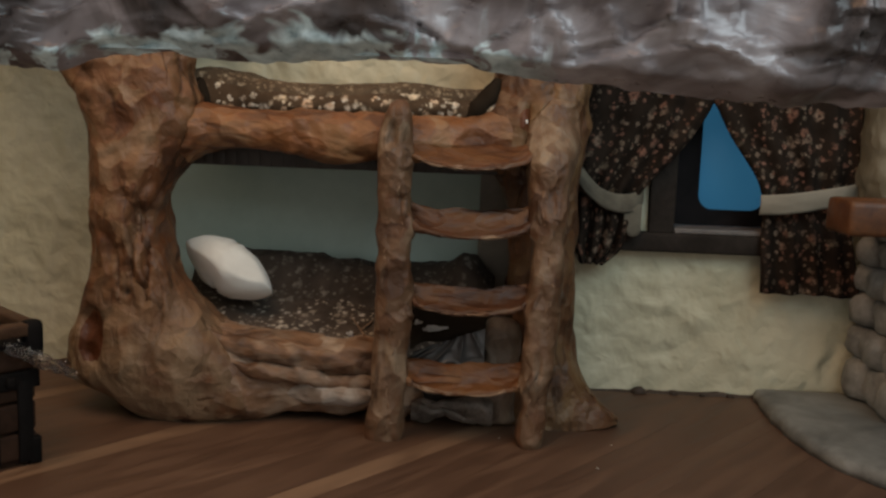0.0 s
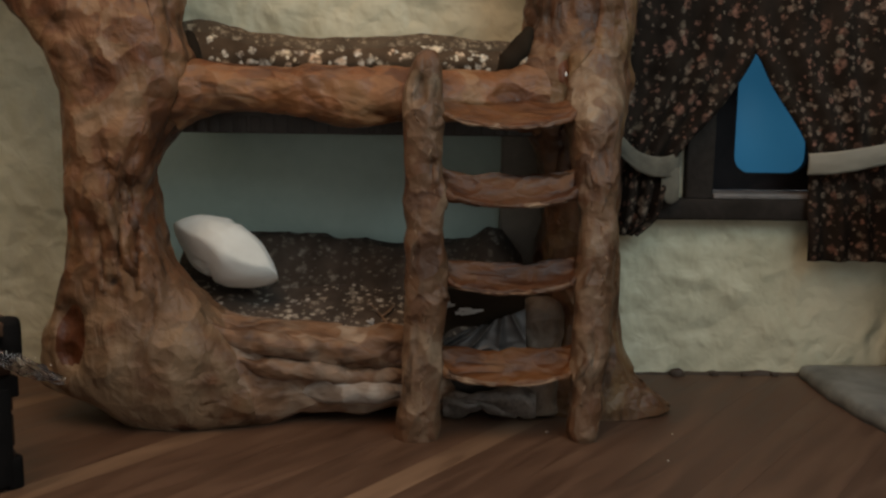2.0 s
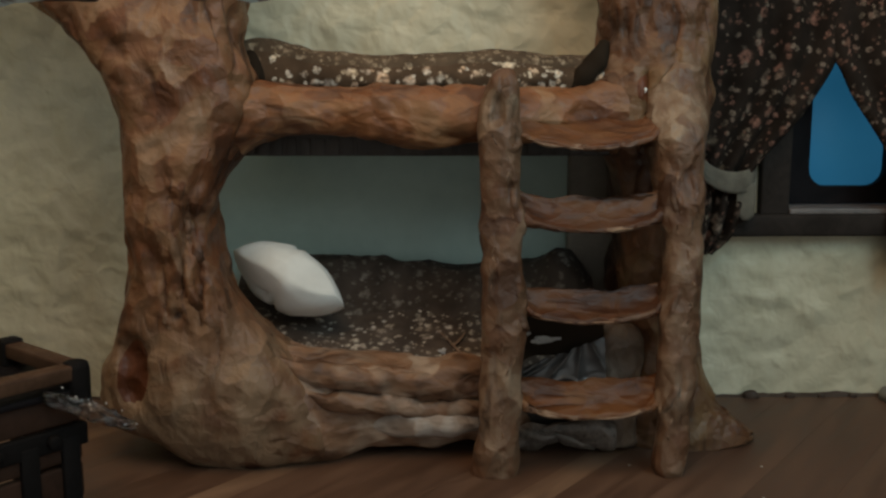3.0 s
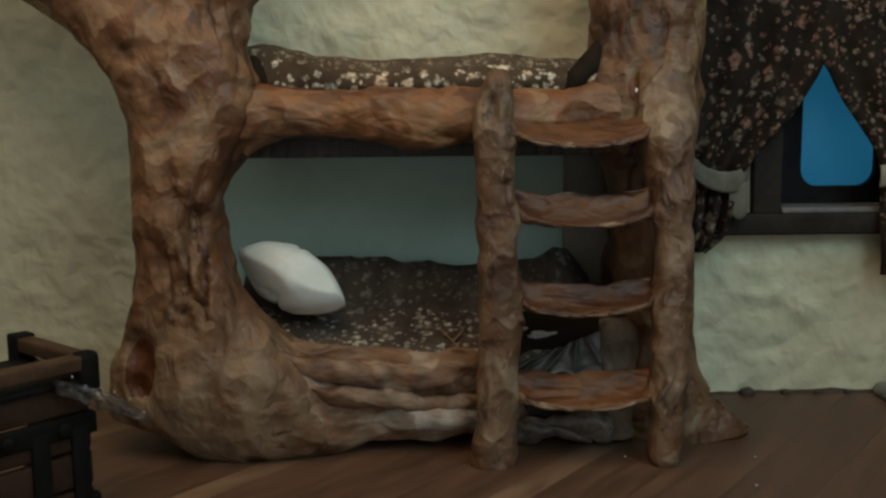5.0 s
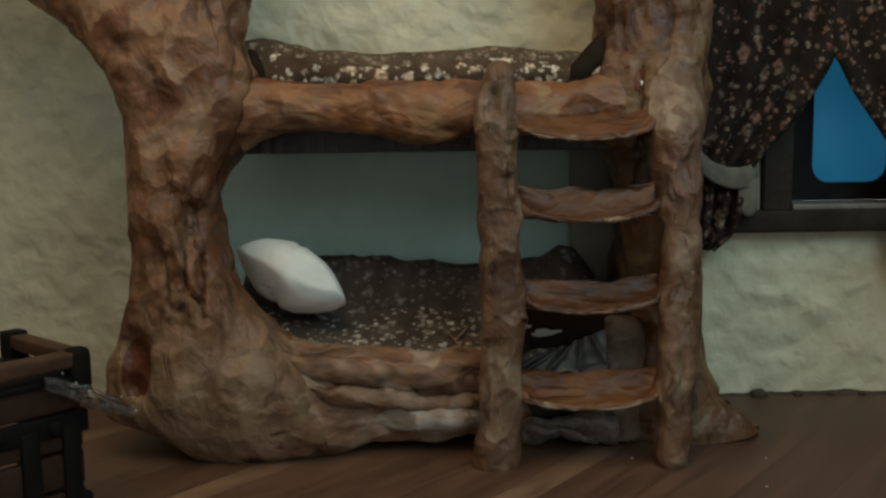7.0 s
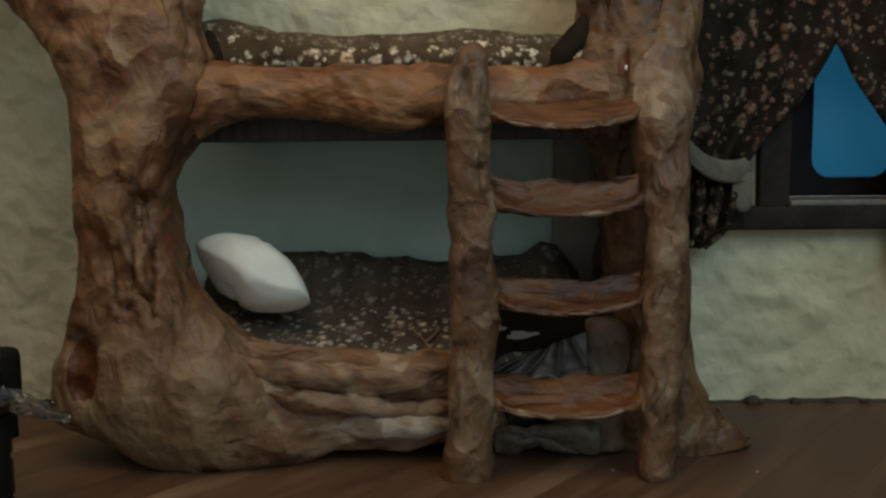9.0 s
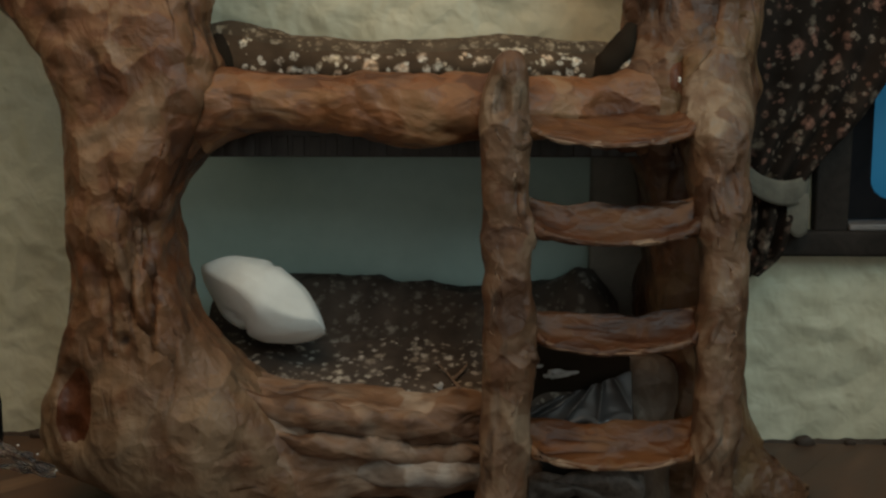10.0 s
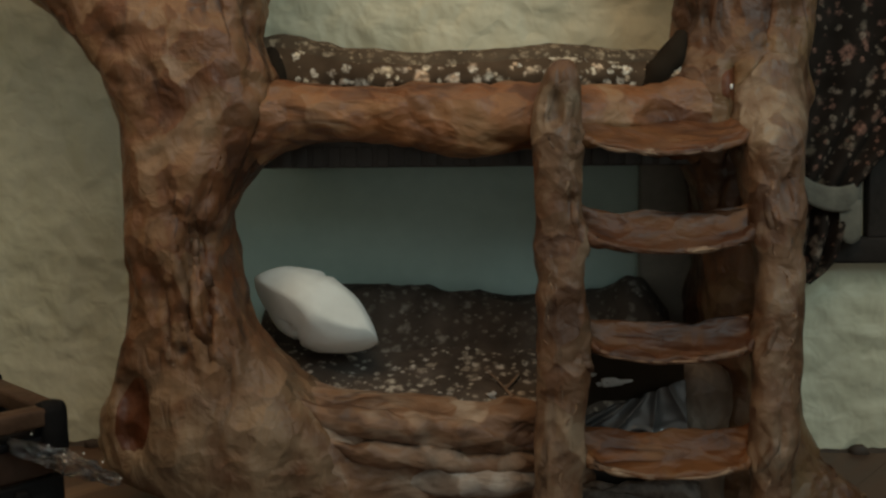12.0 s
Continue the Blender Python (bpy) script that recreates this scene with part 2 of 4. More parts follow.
def worn_paint(name, dark, light, rough=0.55, scale=60, metal=0.0, relief=0.001):
    m = Nodes(name, rough, metal)
    a, b = m.noise(scale, 5, 0.6, None, 0.5), m.noise(scale * 6, 3)
    m.colour(m.ramp(m.math("ADD", m.math("MULTIPLY", a, 0.7), m.math("MULTIPLY", b, 0.3)), [(0.35, dark), (0.65, light)]))
    m.rough(m.ramp(b, [(0.25, max(0.05, rough - 0.12)), (0.75, min(1, rough + 0.12))]))
    n = m.bump(a, 0.5, relief)
    m.bump(b, 0.3, relief * 0.25, n)
    return m.mat


# A darker, greyer mix than RIBBON, for the left curtain's tie.
DIM_RIBBON = worn_paint("greyed_cream_ribbon", (0.088, 0.077, 0.058), (0.170, 0.150, 0.115), 0.9, 45)
BLACK_WOOD = worn_paint("black_stained_wood", (0.004, 0.004, 0.005), (0.011, 0.009, 0.010), 0.6)
GREY_WOOD = worn_paint("dark_grey_wood", (0.015, 0.012, 0.010), (0.036, 0.029, 0.025), 0.75)
BACK_BOARD = worn_paint("grey_brown_board", (0.16, 0.14, 0.115), (0.22, 0.195, 0.16), 0.65)
for dull in (BLACK_WOOD, GREY_WOOD):
    dull.node_tree.nodes["Principled BSDF"].inputs["Specular IOR Level"].default_value = 0.1
FOIL = worn_paint("crumpled_dark_foil", (0.045, 0.034, 0.027), (0.20, 0.165, 0.14), 0.36, 75, 0.0, 0.004)
SEAM = worn_paint("dark_brown_seam", (0.030, 0.018, 0.012), (0.060, 0.038, 0.026), 0.7, 60, 0.0, 0.002)
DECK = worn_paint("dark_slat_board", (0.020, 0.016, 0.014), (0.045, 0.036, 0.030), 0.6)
SILL_EDGE = worn_paint("pale_sill_strip", (0.10, 0.09, 0.085), (0.18, 0.16, 0.15), 0.5)
STONE = worn_paint("grey_stone", (0.13, 0.13, 0.125), (0.34, 0.34, 0.32), 0.7, 38, 0.0, 0.003)
SLATE = worn_paint("grey_hearth_slate", (0.085, 0.088, 0.084), (0.215, 0.222, 0.21), 0.6, 30, 0.0, 0.002)
MANTEL = worn_paint("orange_brown_wood", (0.060, 0.020, 0.008), (0.16, 0.058, 0.018), 0.5, 50)
PANEL = worn_paint("smooth_green_grey_paint", (0.33, 0.43, 0.385), (0.40, 0.51, 0.455), 0.65, 24, 0.0, 0.0004)
DARK_CLOTH = plain_cloth("dark_brown_cotton", (0.022, 0.016, 0.011), 0.95)
DARK_CLOTH.node_tree.nodes["Principled BSDF"].inputs["Specular IOR Level"].default_value = 0.05
CRUMB = plain_cloth("chalky_plaster", (0.50, 0.48, 0.43), 0.9)
BEAD = plain_cloth("white_glint", (0.85, 0.85, 0.82), 0.2)
# Plaster mixed much darker than on the walls, for the chimney breast.
BREAST = plaster("grey_plaster", (0.13, 0.125, 0.095), (0.18, 0.17, 0.13), (0.24, 0.23, 0.18))
IRON = worn_paint("black_iron", (0.003, 0.003, 0.003), (0.008, 0.007, 0.007), 0.75, 90)
IRON.node_tree.nodes["Principled BSDF"].inputs["Specular IOR Level"].default_value = 0.12
CHEST_WOOD = worn_paint("brown_chest_wood", (0.022, 0.011, 0.007), (0.048, 0.025, 0.016), 0.7, 70)
CHEST_EDGE = worn_paint("light_brown_chest_wood", (0.042, 0.022, 0.013), (0.090, 0.050, 0.030), 0.55, 70)
for dull in (CHEST_WOOD, CHEST_EDGE):
    dull.node_tree.nodes["Principled BSDF"].inputs["Specular IOR Level"].default_value = 0.15
OUTER = worn_paint("plain_board", (0.22, 0.20, 0.17), (0.30, 0.28, 0.24), 0.8)


def blue_card():
    m = Nodes("blue_sky_card", 0.55)
    sky = m.ramp(m.noise(20, 2), [(0.3, (0.012, 0.128, 0.245)), (0.7, (0.017, 0.157, 0.295))])
    m.colour(sky)
    # A soft glow is added to the card itself; it is no lamp.
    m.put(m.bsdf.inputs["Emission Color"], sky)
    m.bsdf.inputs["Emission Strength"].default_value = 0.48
    return m.mat


BLUE = blue_card()


def floor_boards(name, pale=False):
    m = Nodes(name)
    pick = m.tree.nodes.new("ShaderNodeObjectInfo").outputs["Random"]
    grain = m.node("ShaderNodeMapping", Vector=m.coords)
    grain.inputs["Scale"].default_value = (0.16, 1, 1)
    m.put(grain.inputs["Location"], m.math("MULTIPLY", pick, 7.0))
    g = m.noise(110, 3, 0.5, grain.outputs[0], 0.7)
    broad = m.noise(45, 3, 0.5, grain.outputs[0], 0.4)
    base = m.ramp(g, [(0.3, (0.064, 0.032, 0.019)), (0.5, (0.092, 0.047, 0.028)), (0.72, (0.126, 0.068, 0.041))])
    base = m.mix(m.ramp(broad, [(0.52, 0.0), (0.72, 0.5)]), base, (0.160, 0.090, 0.054))
    base = m.mix(m.ramp(pick, [(0.0, 0.0), (1.0, 0.3)]), base, (0.055, 0.028, 0.018))
    if pale:
        # these boards fade from pale at the open front to plain farther back
        front_fade = m.ramp(m.math("ADD", m.math("MULTIPLY", m.node("ShaderNodeSeparateXYZ", Vector=m.coords).outputs[0], 4.0), m.math("MULTIPLY", broad, 0.7)), [(0.58, 1.0), (0.98, 0.12)])
        base = m.mix(m.math("MULTIPLY", m.ramp(g, [(0.35, 0.4), (0.65, 0.95)]), front_fade), base, (0.225, 0.138, 0.084))
    m.colour(base).rough(m.ramp(g, [(0.3, 0.48), (0.7, 0.64)]))
    m.bump(g, 0.3, 0.0006)
    return m.mat


FLOOR = floor_boards("brown_stained_boards")
PALE_FLOOR = floor_boards("front_pale_boards", True)


def crumpled_paint():
    """Grey-violet glossy paint on crumpled paper; pale blue is dabbed along the lower rim."""
    m = Nodes("grey_violet_crumpled_paint", 0.3)
    a, b, c = m.noise(24, 4, 0.55, None, 1.2), m.noise(240, 3), m.noise(70, 3, 0.55, None, 1.2)
    base = m.ramp(a, [(0.36, (0.030, 0.022, 0.022)), (0.45, (0.115, 0.093, 0.094)), (0.54, (0.215, 0.182, 0.188)), (0.66, (0.36, 0.32, 0.33))])
    xyz = m.node("ShaderNodeSeparateXYZ", Vector=m.coords)
    reach = m.math("ADD", m.math("MULTIPLY", m.noise(42, 3, 0.6, None, 0.5), 0.030), -0.0095)
    dab = m.math("MULTIPLY", m.ramp(m.math("MULTIPLY", m.math("SUBTRACT", reach, xyz.outputs[2]), 160.0), [(0.0, 0.0), (0.3, 1.0)]), m.ramp(c, [(0.44, 0.0), (0.50, 1.0)]))
    dab = m.math("MULTIPLY", dab, m.ramp(m.math("ADD", m.math("MULTIPLY", xyz.outputs[0], 5.0), 0.5), [(0.92, 1.0), (1.0, 0.0)]))
    # pale blue streaks higher up: the gloss's glints put into the colour
    glint = m.math("MULTIPLY", m.ramp(m.noise(60, 3, 0.6, m.place((1.0, 1, 0.35), (0, 25, 0)), 0.6), [(0.60, 0.0), (0.66, 1.0)]), m.ramp(m.noise(9, 2, 0.5, m.place((1, 1, 1), (0, 0, 0), (0.31, 0.0, 0.12))), [(0.54, 0.0), (0.60, 1.0)]))
    dab = m.math("MAXIMUM", dab, glint)
    base = m.mix(dab, base, m.mix(m.ramp(b, [(0.3, 0.0), (0.7, 1.0)]), (0.26, 0.36, 0.39), (0.66, 0.78, 0.80)))
    m.colour(base).rough(m.ramp(b, [(0.3, 0.26), (0.7, 0.42)]))
    m.bsdf.inputs["Metallic"].default_value = 0.15
    chip = m.node("ShaderNodeTexVoronoi", {"feature": "SMOOTH_F1"}, Scale=48.0, Smoothness=0.12, Vector=m.place((1, 1, 1.4), (0, 20, 0)))
    n = m.bump(chip.outputs["Distance"], 0.30, 0.008)
    n = m.bump(c, 0.28, 0.0025, n)
    m.bump(b, 0.2, 0.0004, n)
    return m.mat


CRUMPLE = crumpled_paint()


def clear_plastic():
    m = Nodes("clear_plastic", 0.12)
    m.bsdf.inputs["Transmission Weight"].default_value = 0.97
    m.bsdf.inputs["IOR"].default_value = 1.35
    m.colour((0.72, 0.70, 0.70))
    m.bump(m.noise(140, 2), 0.5, 0.002)
    return m.mat


CLEAR = clear_plastic()

# ---- mesh helpers ----
ORIGIN = {}


def thing(name, base, label, category, group=""):
    """An Empty at the thing's base, to carry its parts."""
    ob = new(name)
    ob.location = [c * U for c in base]
    ob.empty_display_size = 0.01
    ORIGIN[ob.name] = base
    return tagged(ob, label, category, group)


def mesh_of(name, verts, faces, material, smooth=True):
    me = bpy.data.meshes.new(name)
    me.from_pydata([tuple(c * U for c in v) for v in verts], [], faces)
    me.polygons.foreach_set("use_smooth", [smooth] * len(faces))
    me.materials.append(material)
    me.update()
    return me


def part(name, shape, material, parent, label="", smooth=True):
    """Links a shape (verts, faces; in decimetres of the place) as one mesh under a thing or a part."""
    base = ORIGIN[parent.name]
    verts, faces = shape
    ob = new(name, mesh_of(name, [(v[0] - base[0], v[1] - base[1], v[2] - base[2]) for v in verts], faces, material, smooth))
    ob.parent = parent
    ORIGIN[ob.name] = base
    if label:
        ob["label"] = label
    return ob


def single(name, shape, material, label, category="", kind="", group="", smooth=True, base=None):
    """A thing or piece of the setting that is one mesh."""
    verts, faces = shape
    if base is None:
        xs, ys, zs = zip(*verts)
        base = ((min(xs) + max(xs)) / 2, (min(ys) + max(ys)) / 2, min(zs))
    ob = new(name, mesh_of(name, [(v[0] - base[0], v[1] - base[1], v[2] - base[2]) for v in verts], faces, material, smooth))
    ob.location = [c * U for c in base]
    ORIGIN[ob.name] = base
    return tagged(ob, label, category, group, kind)


def spline(rows, steps):
    """Rows of numbers, resampled smoothly to that many rows."""
    rows = np.array(rows, float)
    n = len(rows)
    at = np.linspace(0, n - 1, steps)
    i = np.clip(at.astype(int), 0, n - 2)
    t = (at - i)[:, None]
    p0, p1, p2, p3 = rows[np.maximum(i - 1, 0)], rows[i], rows[i + 1], rows[np.minimum(i + 2, n - 1)]
    m1, m2 = (p2 - p0) / 2, (p3 - p1) / 2
    return (2 * t**3 - 3 * t**2 + 1) * p1 + (t**3 - 2 * t**2 + t) * m1 + (3 * t**2 - 2 * t**3) * p2 + (t**3 - t**2) * m2


def n3(x, y, z, s):
    return noise.noise((x * s, y * s, z * s))


def skin(rings):
    """Faces over rings of equal length, closed round, with end caps."""
    count, verts, faces = len(rings[0]), [p for r in rings for p in r], []
    for a in range(len(rings) - 1):
        for b in range(count):
            c = (b + 1) % count
            faces.append((a * count + b, a * count + c, (a + 1) * count + c, (a + 1) * count + b))
    faces.append(tuple(reversed(range(count))))
    faces.append(tuple(range((len(rings) - 1) * count, len(rings) * count)))
    return verts, faces


def trunk_surface(rows, lumps, ridges, power, seed, grain, dents):
    """The surface of a trunk as a function of its length (0 to 1) and the angle round it."""
    table = spline(rows, 240)

    def f(t, w):
        k = min(238, int(t * 239))
        m = t * 239 - k
        s, a0, a1, y0, y1 = table[k] * (1 - m) + table[k + 1] * m
        ca, cy, ra, ry = (a0 + a1) / 2, (y0 + y1) / 2, (a1 - a0) / 2, (y1 - y0) / 2
        c, d = math.cos(w), math.sin(w)
        q = (abs(c) ** power + abs(d) ** power) ** (-1 / power)
        u, v = c * q, d * q
        px, py = u * ra, v * ry
        foot = 1 + 0.9 * max(0.0, 0.55 - s) / 0.55 if grain == "z" and ra > 0.3 else 1.0
        knob = lumps * foot * (n3(px + seed, py, s, 2.8) + 0.5 * n3(px, py + seed, s, 6.0) + 0.14 * n3(px, py, s + seed, 14.0))
        bend = 0.25 * n3(s, seed, 0, 1.7)
        f1 = n3(px * 1.3 + bend, py * 1.3 + seed, s * 0.8, 4.4)
        f2 = n3(px + seed + bend, py, s * 0.9, 9.5)
        where = 0.4 + 0.9 * max(0.0, n3(px, py + seed, s, 2.1) + 0.25)
        cut = ridges * where * (2.7 * abs(f1) + 1.9 * abs(f2) - 1.0)
        g = n3(px * 1.3 + seed, py * 1.3 + bend, s * 0.5, 2.9) if grain == "z" else n3(px * 1.3 + seed, py * 1.3, s * 0.5 + bend, 3.4)
        cut -= 1.1 * ridges * min(1.0, where) * max(0.0, 1 - abs(g) / 0.07) ** 1.5
        k1 = 1 + (knob + cut) / max(0.05, min(ra, ry))
        a, y = ca + u * ra * k1, cy + v * ry * k1
        x, z = (a, s) if grain == "z" else (s, a)
        for dx, dy, dz, rx, rz, deep in dents:
            if abs(y - dy) < 0.22:
                e = math.hypot((x - dx) / rx, (z - dz) / rz)
                y += deep * math.exp(-(e ** 4)) - 0.10 * deep * math.exp(-((e - 1.25) / 0.22) ** 2)
        return x, y, z
    return f


def trunk(rows, steps=80, around=56, lumps=0.03, ridges=0.02, power=2.3, seed=0.0, grain="z", dents=()):
    """An upright (grain z: rows of z, x0, x1, y0, y1) or lying (grain x: x, z0, z1, y0, y1) clay trunk, with ridges along it."""
    f = trunk_surface(rows, lumps, ridges, power, seed, grain, dents)
    rings = [[f(i / (steps - 1), 2 * math.pi * k / around) for k in range(around)] for i in range(steps)]
    return skin(rings if grain == "z" else [r[::-1] for r in rings])


def tube(points, radii, steps=30, around=20, lumps=0.01, flat=1.0, seed=0.0):
    """A lumpy tapered limb along points."""
    line = spline([(*p, r) for p, r in zip(points, radii)], steps)
    rings = []
    for i, (x, y, z, r) in enumerate(line):
        a, b = line[max(0, i - 1)], line[min(steps - 1, i + 1)]
        ahead = Vector(b[:3] - a[:3]).normalized()
        side = ahead.cross(Vector((0, 1, 0.01))).normalized()
        up = side.cross(ahead)
        ring = []
        for k in range(around):
            w = 2 * math.pi * k / around
            d = side * math.cos(w) + up * math.sin(w) * flat
            q = r + lumps * (n3(x + d.x * r + seed, y + d.y * r, z + d.z * r, 5) + 0.6 * n3(x + d.x * r, y + d.y * r + seed, z + d.z * r, 13))
            ring.append((x + d.x * q, y + d.y * q, z + d.z * q))
        rings.append(ring)
    return skin(rings)


def box(x0, x1, y0, y1, z0, z1, bevel=0.01, turn=0.0, wobble=0.0):
    """A board with bevelled edges; turn: degrees about its upright middle."""
    bm = bmesh.new()
    bmesh.ops.create_cube(bm, size=1.0)
    for v in bm.verts:
        v.co = Vector((v.co.x * (x1 - x0), v.co.y * (y1 - y0), v.co.z * (z1 - z0)))
    if bevel:
        bmesh.ops.bevel(bm, geom=bm.edges[:], offset=bevel, segments=2, affect="EDGES", profile=0.6)
    m = Matrix.Translation(((x0 + x1) / 2, (y0 + y1) / 2, (z0 + z1) / 2)) @ Matrix.Rotation(radians(turn), 4, "Z")
    bm.transform(m)
    out = [tuple(v.co) for v in bm.verts], [tuple(v.index for v in f.verts) for f in bm.faces]
    bm.free()
    if wobble:
        out = [(x + wobble * n3(x, y, z, 4), y + wobble * n3(y, z, x, 4), z + wobble * n3(z, x, y, 4)) for x, y, z in out[0]], out[1]
    return out


def sheet(f, nu, nv, thick=0.0):
    """A surface f(u, v) for u and v from 0 to 1; thick gives it a second side along its normals."""
    pts = [[Vector(f(i / nu, j / nv)) for j in range(nv + 1)] for i in range(nu + 1)]
    verts = [tuple(p) for row in pts for p in row]
    w = nv + 1
    faces = [(i * w + j, (i + 1) * w + j, (i + 1) * w + j + 1, i * w + j + 1) for i in range(nu) for j in range(nv)]
    if thick:
        n = len(verts)
        back = []
        for i in range(nu + 1):
            for j in range(nv + 1):
                du = pts[min(nu, i + 1)][j] - pts[max(0, i - 1)][j]
                dv = pts[i][min(nv, j + 1)] - pts[i][max(0, j - 1)]
                back.append(tuple(pts[i][j] - du.cross(dv).normalized() * thick))
        verts += back
        faces += [tuple(n + k for k in reversed(f4)) for f4 in faces]
        rim = [i * w for i in range(nu + 1)] + [nu * w + j for j in range(1, w)] + [i * w + nv for i in range(nu - 1, -1, -1)] + [j for j in range(nv - 1, 0, -1)]
        faces += [(a, b, b + n, a + n)[::-1] for a, b in zip(rim, rim[1:] + rim[:1])]
    return verts, faces


def joined(*shapes):
    verts, faces = [], []
    for v, f in shapes:
        faces += [tuple(k + len(verts) for k in g) for g in f]
        verts += v
    return verts, faces


def weld(parts):
    """Works the clay of touching parts into one another: (part, reach) pairs; a reach of 0 follows but is not followed."""
    from mathutils.bvhtree import BVHTree
    shapes = []
    for ob, reach, kin in parts:
        me = ob.data
        co = np.empty(len(me.vertices) * 3)
        me.vertices.foreach_get("co", co)
        co = co.reshape(-1, 3) / U
        shapes.append((ob, reach, kin, co, BVHTree.FromPolygons(co.tolist(), [tuple(p.vertices) for p in me.polygons])))
    moved = []
    for ob, reach, kin, co, tree in shapes:
        low, high = co.min(0), co.max(0)
        normals = [v.normal.copy() for v in ob.data.vertices]
        best, shift = np.zeros(len(co)), np.zeros_like(co)
        for other, reach2, kin2, co2, tree2 in shapes:
            k = min(abs(reach), reach2)
            if other is ob or other is kin or reach2 <= 0 or (low - k > co2.max(0)).any() or (high + k < co2.min(0)).any():
                continue
            l2, h2 = co2.min(0) - k, co2.max(0) + k
            for n in np.nonzero(((co > l2) & (co < h2)).all(1))[0]:
                p = Vector(co[n])
                spot, way, _, d = tree2.find_nearest(p, k)
                if spot is None:
                    continue
                if (p - spot).dot(way) < 0:
                    d = -d
                amount = (k - d) ** 2 / (4 * k) if d >= 0 else k / 4 * (1 + d / k) ** 2
                if amount > best[n]:
                    best[n] = amount
                    m = 0.5 + 0.5 * d / k
                    shift[n] = (way * (1 - m) + normals[n] * m).normalized() * amount
        moved.append(co + shift)
    for (ob, *_), co in zip(shapes, moved):
        ob.data.vertices.foreach_set("co", (co * U).ravel())
        ob.data.update()


def smooth_ring(points, count):
    """A closed outline, resampled smoothly."""
    pts = points[-2:] + points + points[:3]
    n = len(points)
    rows = spline(pts, (n + 4) * 8 + 1)
    return [tuple(rows[int(round((2 + n * k / count) * 8))]) for k in range(count)]

# ---- the setting ----
WALL_Y = 1.13


def back_wall():
    """The plastered back wall, 0.3 thick, with the window's opening through it; the plaster is uneven."""
    x0, x1, z0, z1 = -4.3, 4.4, -0.02, 2.9
    hole = (1.50, 2.34, 1.02, 2.06)
    xs = sorted(set(np.round(np.r_[np.linspace(x0, x1, 260), hole[0], hole[1]], 4)))
    zs = sorted(set(np.round(np.r_[np.linspace(z0, z1, 100), hole[2], hole[3]], 4)))

    def swell(x, z):
        edge = min(1.0, 6 * max(abs(x - 1.92) - 0.42, abs(z - 1.54) - 0.52, 0.0))
        return edge * (0.022 * n3(x, 0.3, z, 1.4) + 0.009 * n3(x, 2.3, z * 1.3, 4.2) + 0.008 * n3(x * 0.8, 5.0, z, 9))

    verts = [(x, WALL_Y + swell(x, z), z) for x in xs for z in zs]
    verts += [(x, WALL_Y + 0.3, z) for x in xs for z in zs]
    w, n, faces = len(zs), len(xs) * len(zs), []
    inside = lambda i, j: hole[0] <= (xs[i] + xs[i + 1]) / 2 <= hole[1] and hole[2] <= (zs[j] + zs[j + 1]) / 2 <= hole[3]
    for i in range(len(xs) - 1):
        for j in range(w - 1):
            if inside(i, j):
                continue
            a, b, c, d = i * w + j, (i + 1) * w + j, (i + 1) * w + j + 1, i * w + j + 1
            faces += [(a, b, c, d), (d + n, c + n, b + n, a + n)]
            for (p, q), (ii, jj) in (((a, b), (i, j - 1)), ((b, c), (i + 1, j)), ((c, d), (i, j + 1)), ((d, a), (i - 1, j))):
                if not (0 <= ii < len(xs) - 1 and 0 <= jj < w - 1) or inside(ii, jj):
                    faces.append((p, p + n, q + n, q))
    return verts, faces


wall_back = single("wall_back", back_wall(), PLASTER, "uneven cream-green plaster wall behind the bunk bed", kind="structure")
single("wall_left", box(-4.3, -4.0, -2.9, WALL_Y - 0.03, 0, 2.9, 0), PLASTER, "plain plaster side wall", kind="structure")
single("wall_right", box(4.1, 4.4, -2.9, WALL_Y, 0, 2.9, 0), PLASTER, "plain plaster side wall", kind="structure")
# An unseen slab, added to keep overhead light off the upper wall.
single("shade_slab", box(-4.3, 4.4, 0.86, WALL_Y + 0.3, 2.9, 3.0, 0), PLASTER, "plaster slab added to block light from the upper wall", kind="structure")
floor = single("floor", box(-4.3, 4.4, -2.9, WALL_Y + 0.3, -0.16, -0.05, 0), OUTER, "brown stained board floor", kind="structure", base=(0, 0, 0))


def ragged_base():
    """A ragged line of plaster and glue where the wall meets the floor."""
    def f(u, v):
        x = -4.0 + 8.1 * u
        h = 0.030 + 0.022 * max(-0.6, n3(x, 1.0, 0, 5)) + 0.012 * n3(x, 4.0, 0, 17)
        return x, WALL_Y - 0.035 + 0.05 * v + 0.015 * n3(x, 0, 2.0, 7) * (1 - v), -0.01 + h * math.sin(v * math.pi / 2)
    return sheet(f, 420, 4)


baseboard = single("baseboard", ragged_base(), SEAM, "ragged brown seam between wall and floor", kind="structure")

single("table_top", box(-9.0, 9.0, -9.0, 4.0, -0.60, -0.165, 0.03), OUTER, "plain board table under the doll's house", kind="structure")

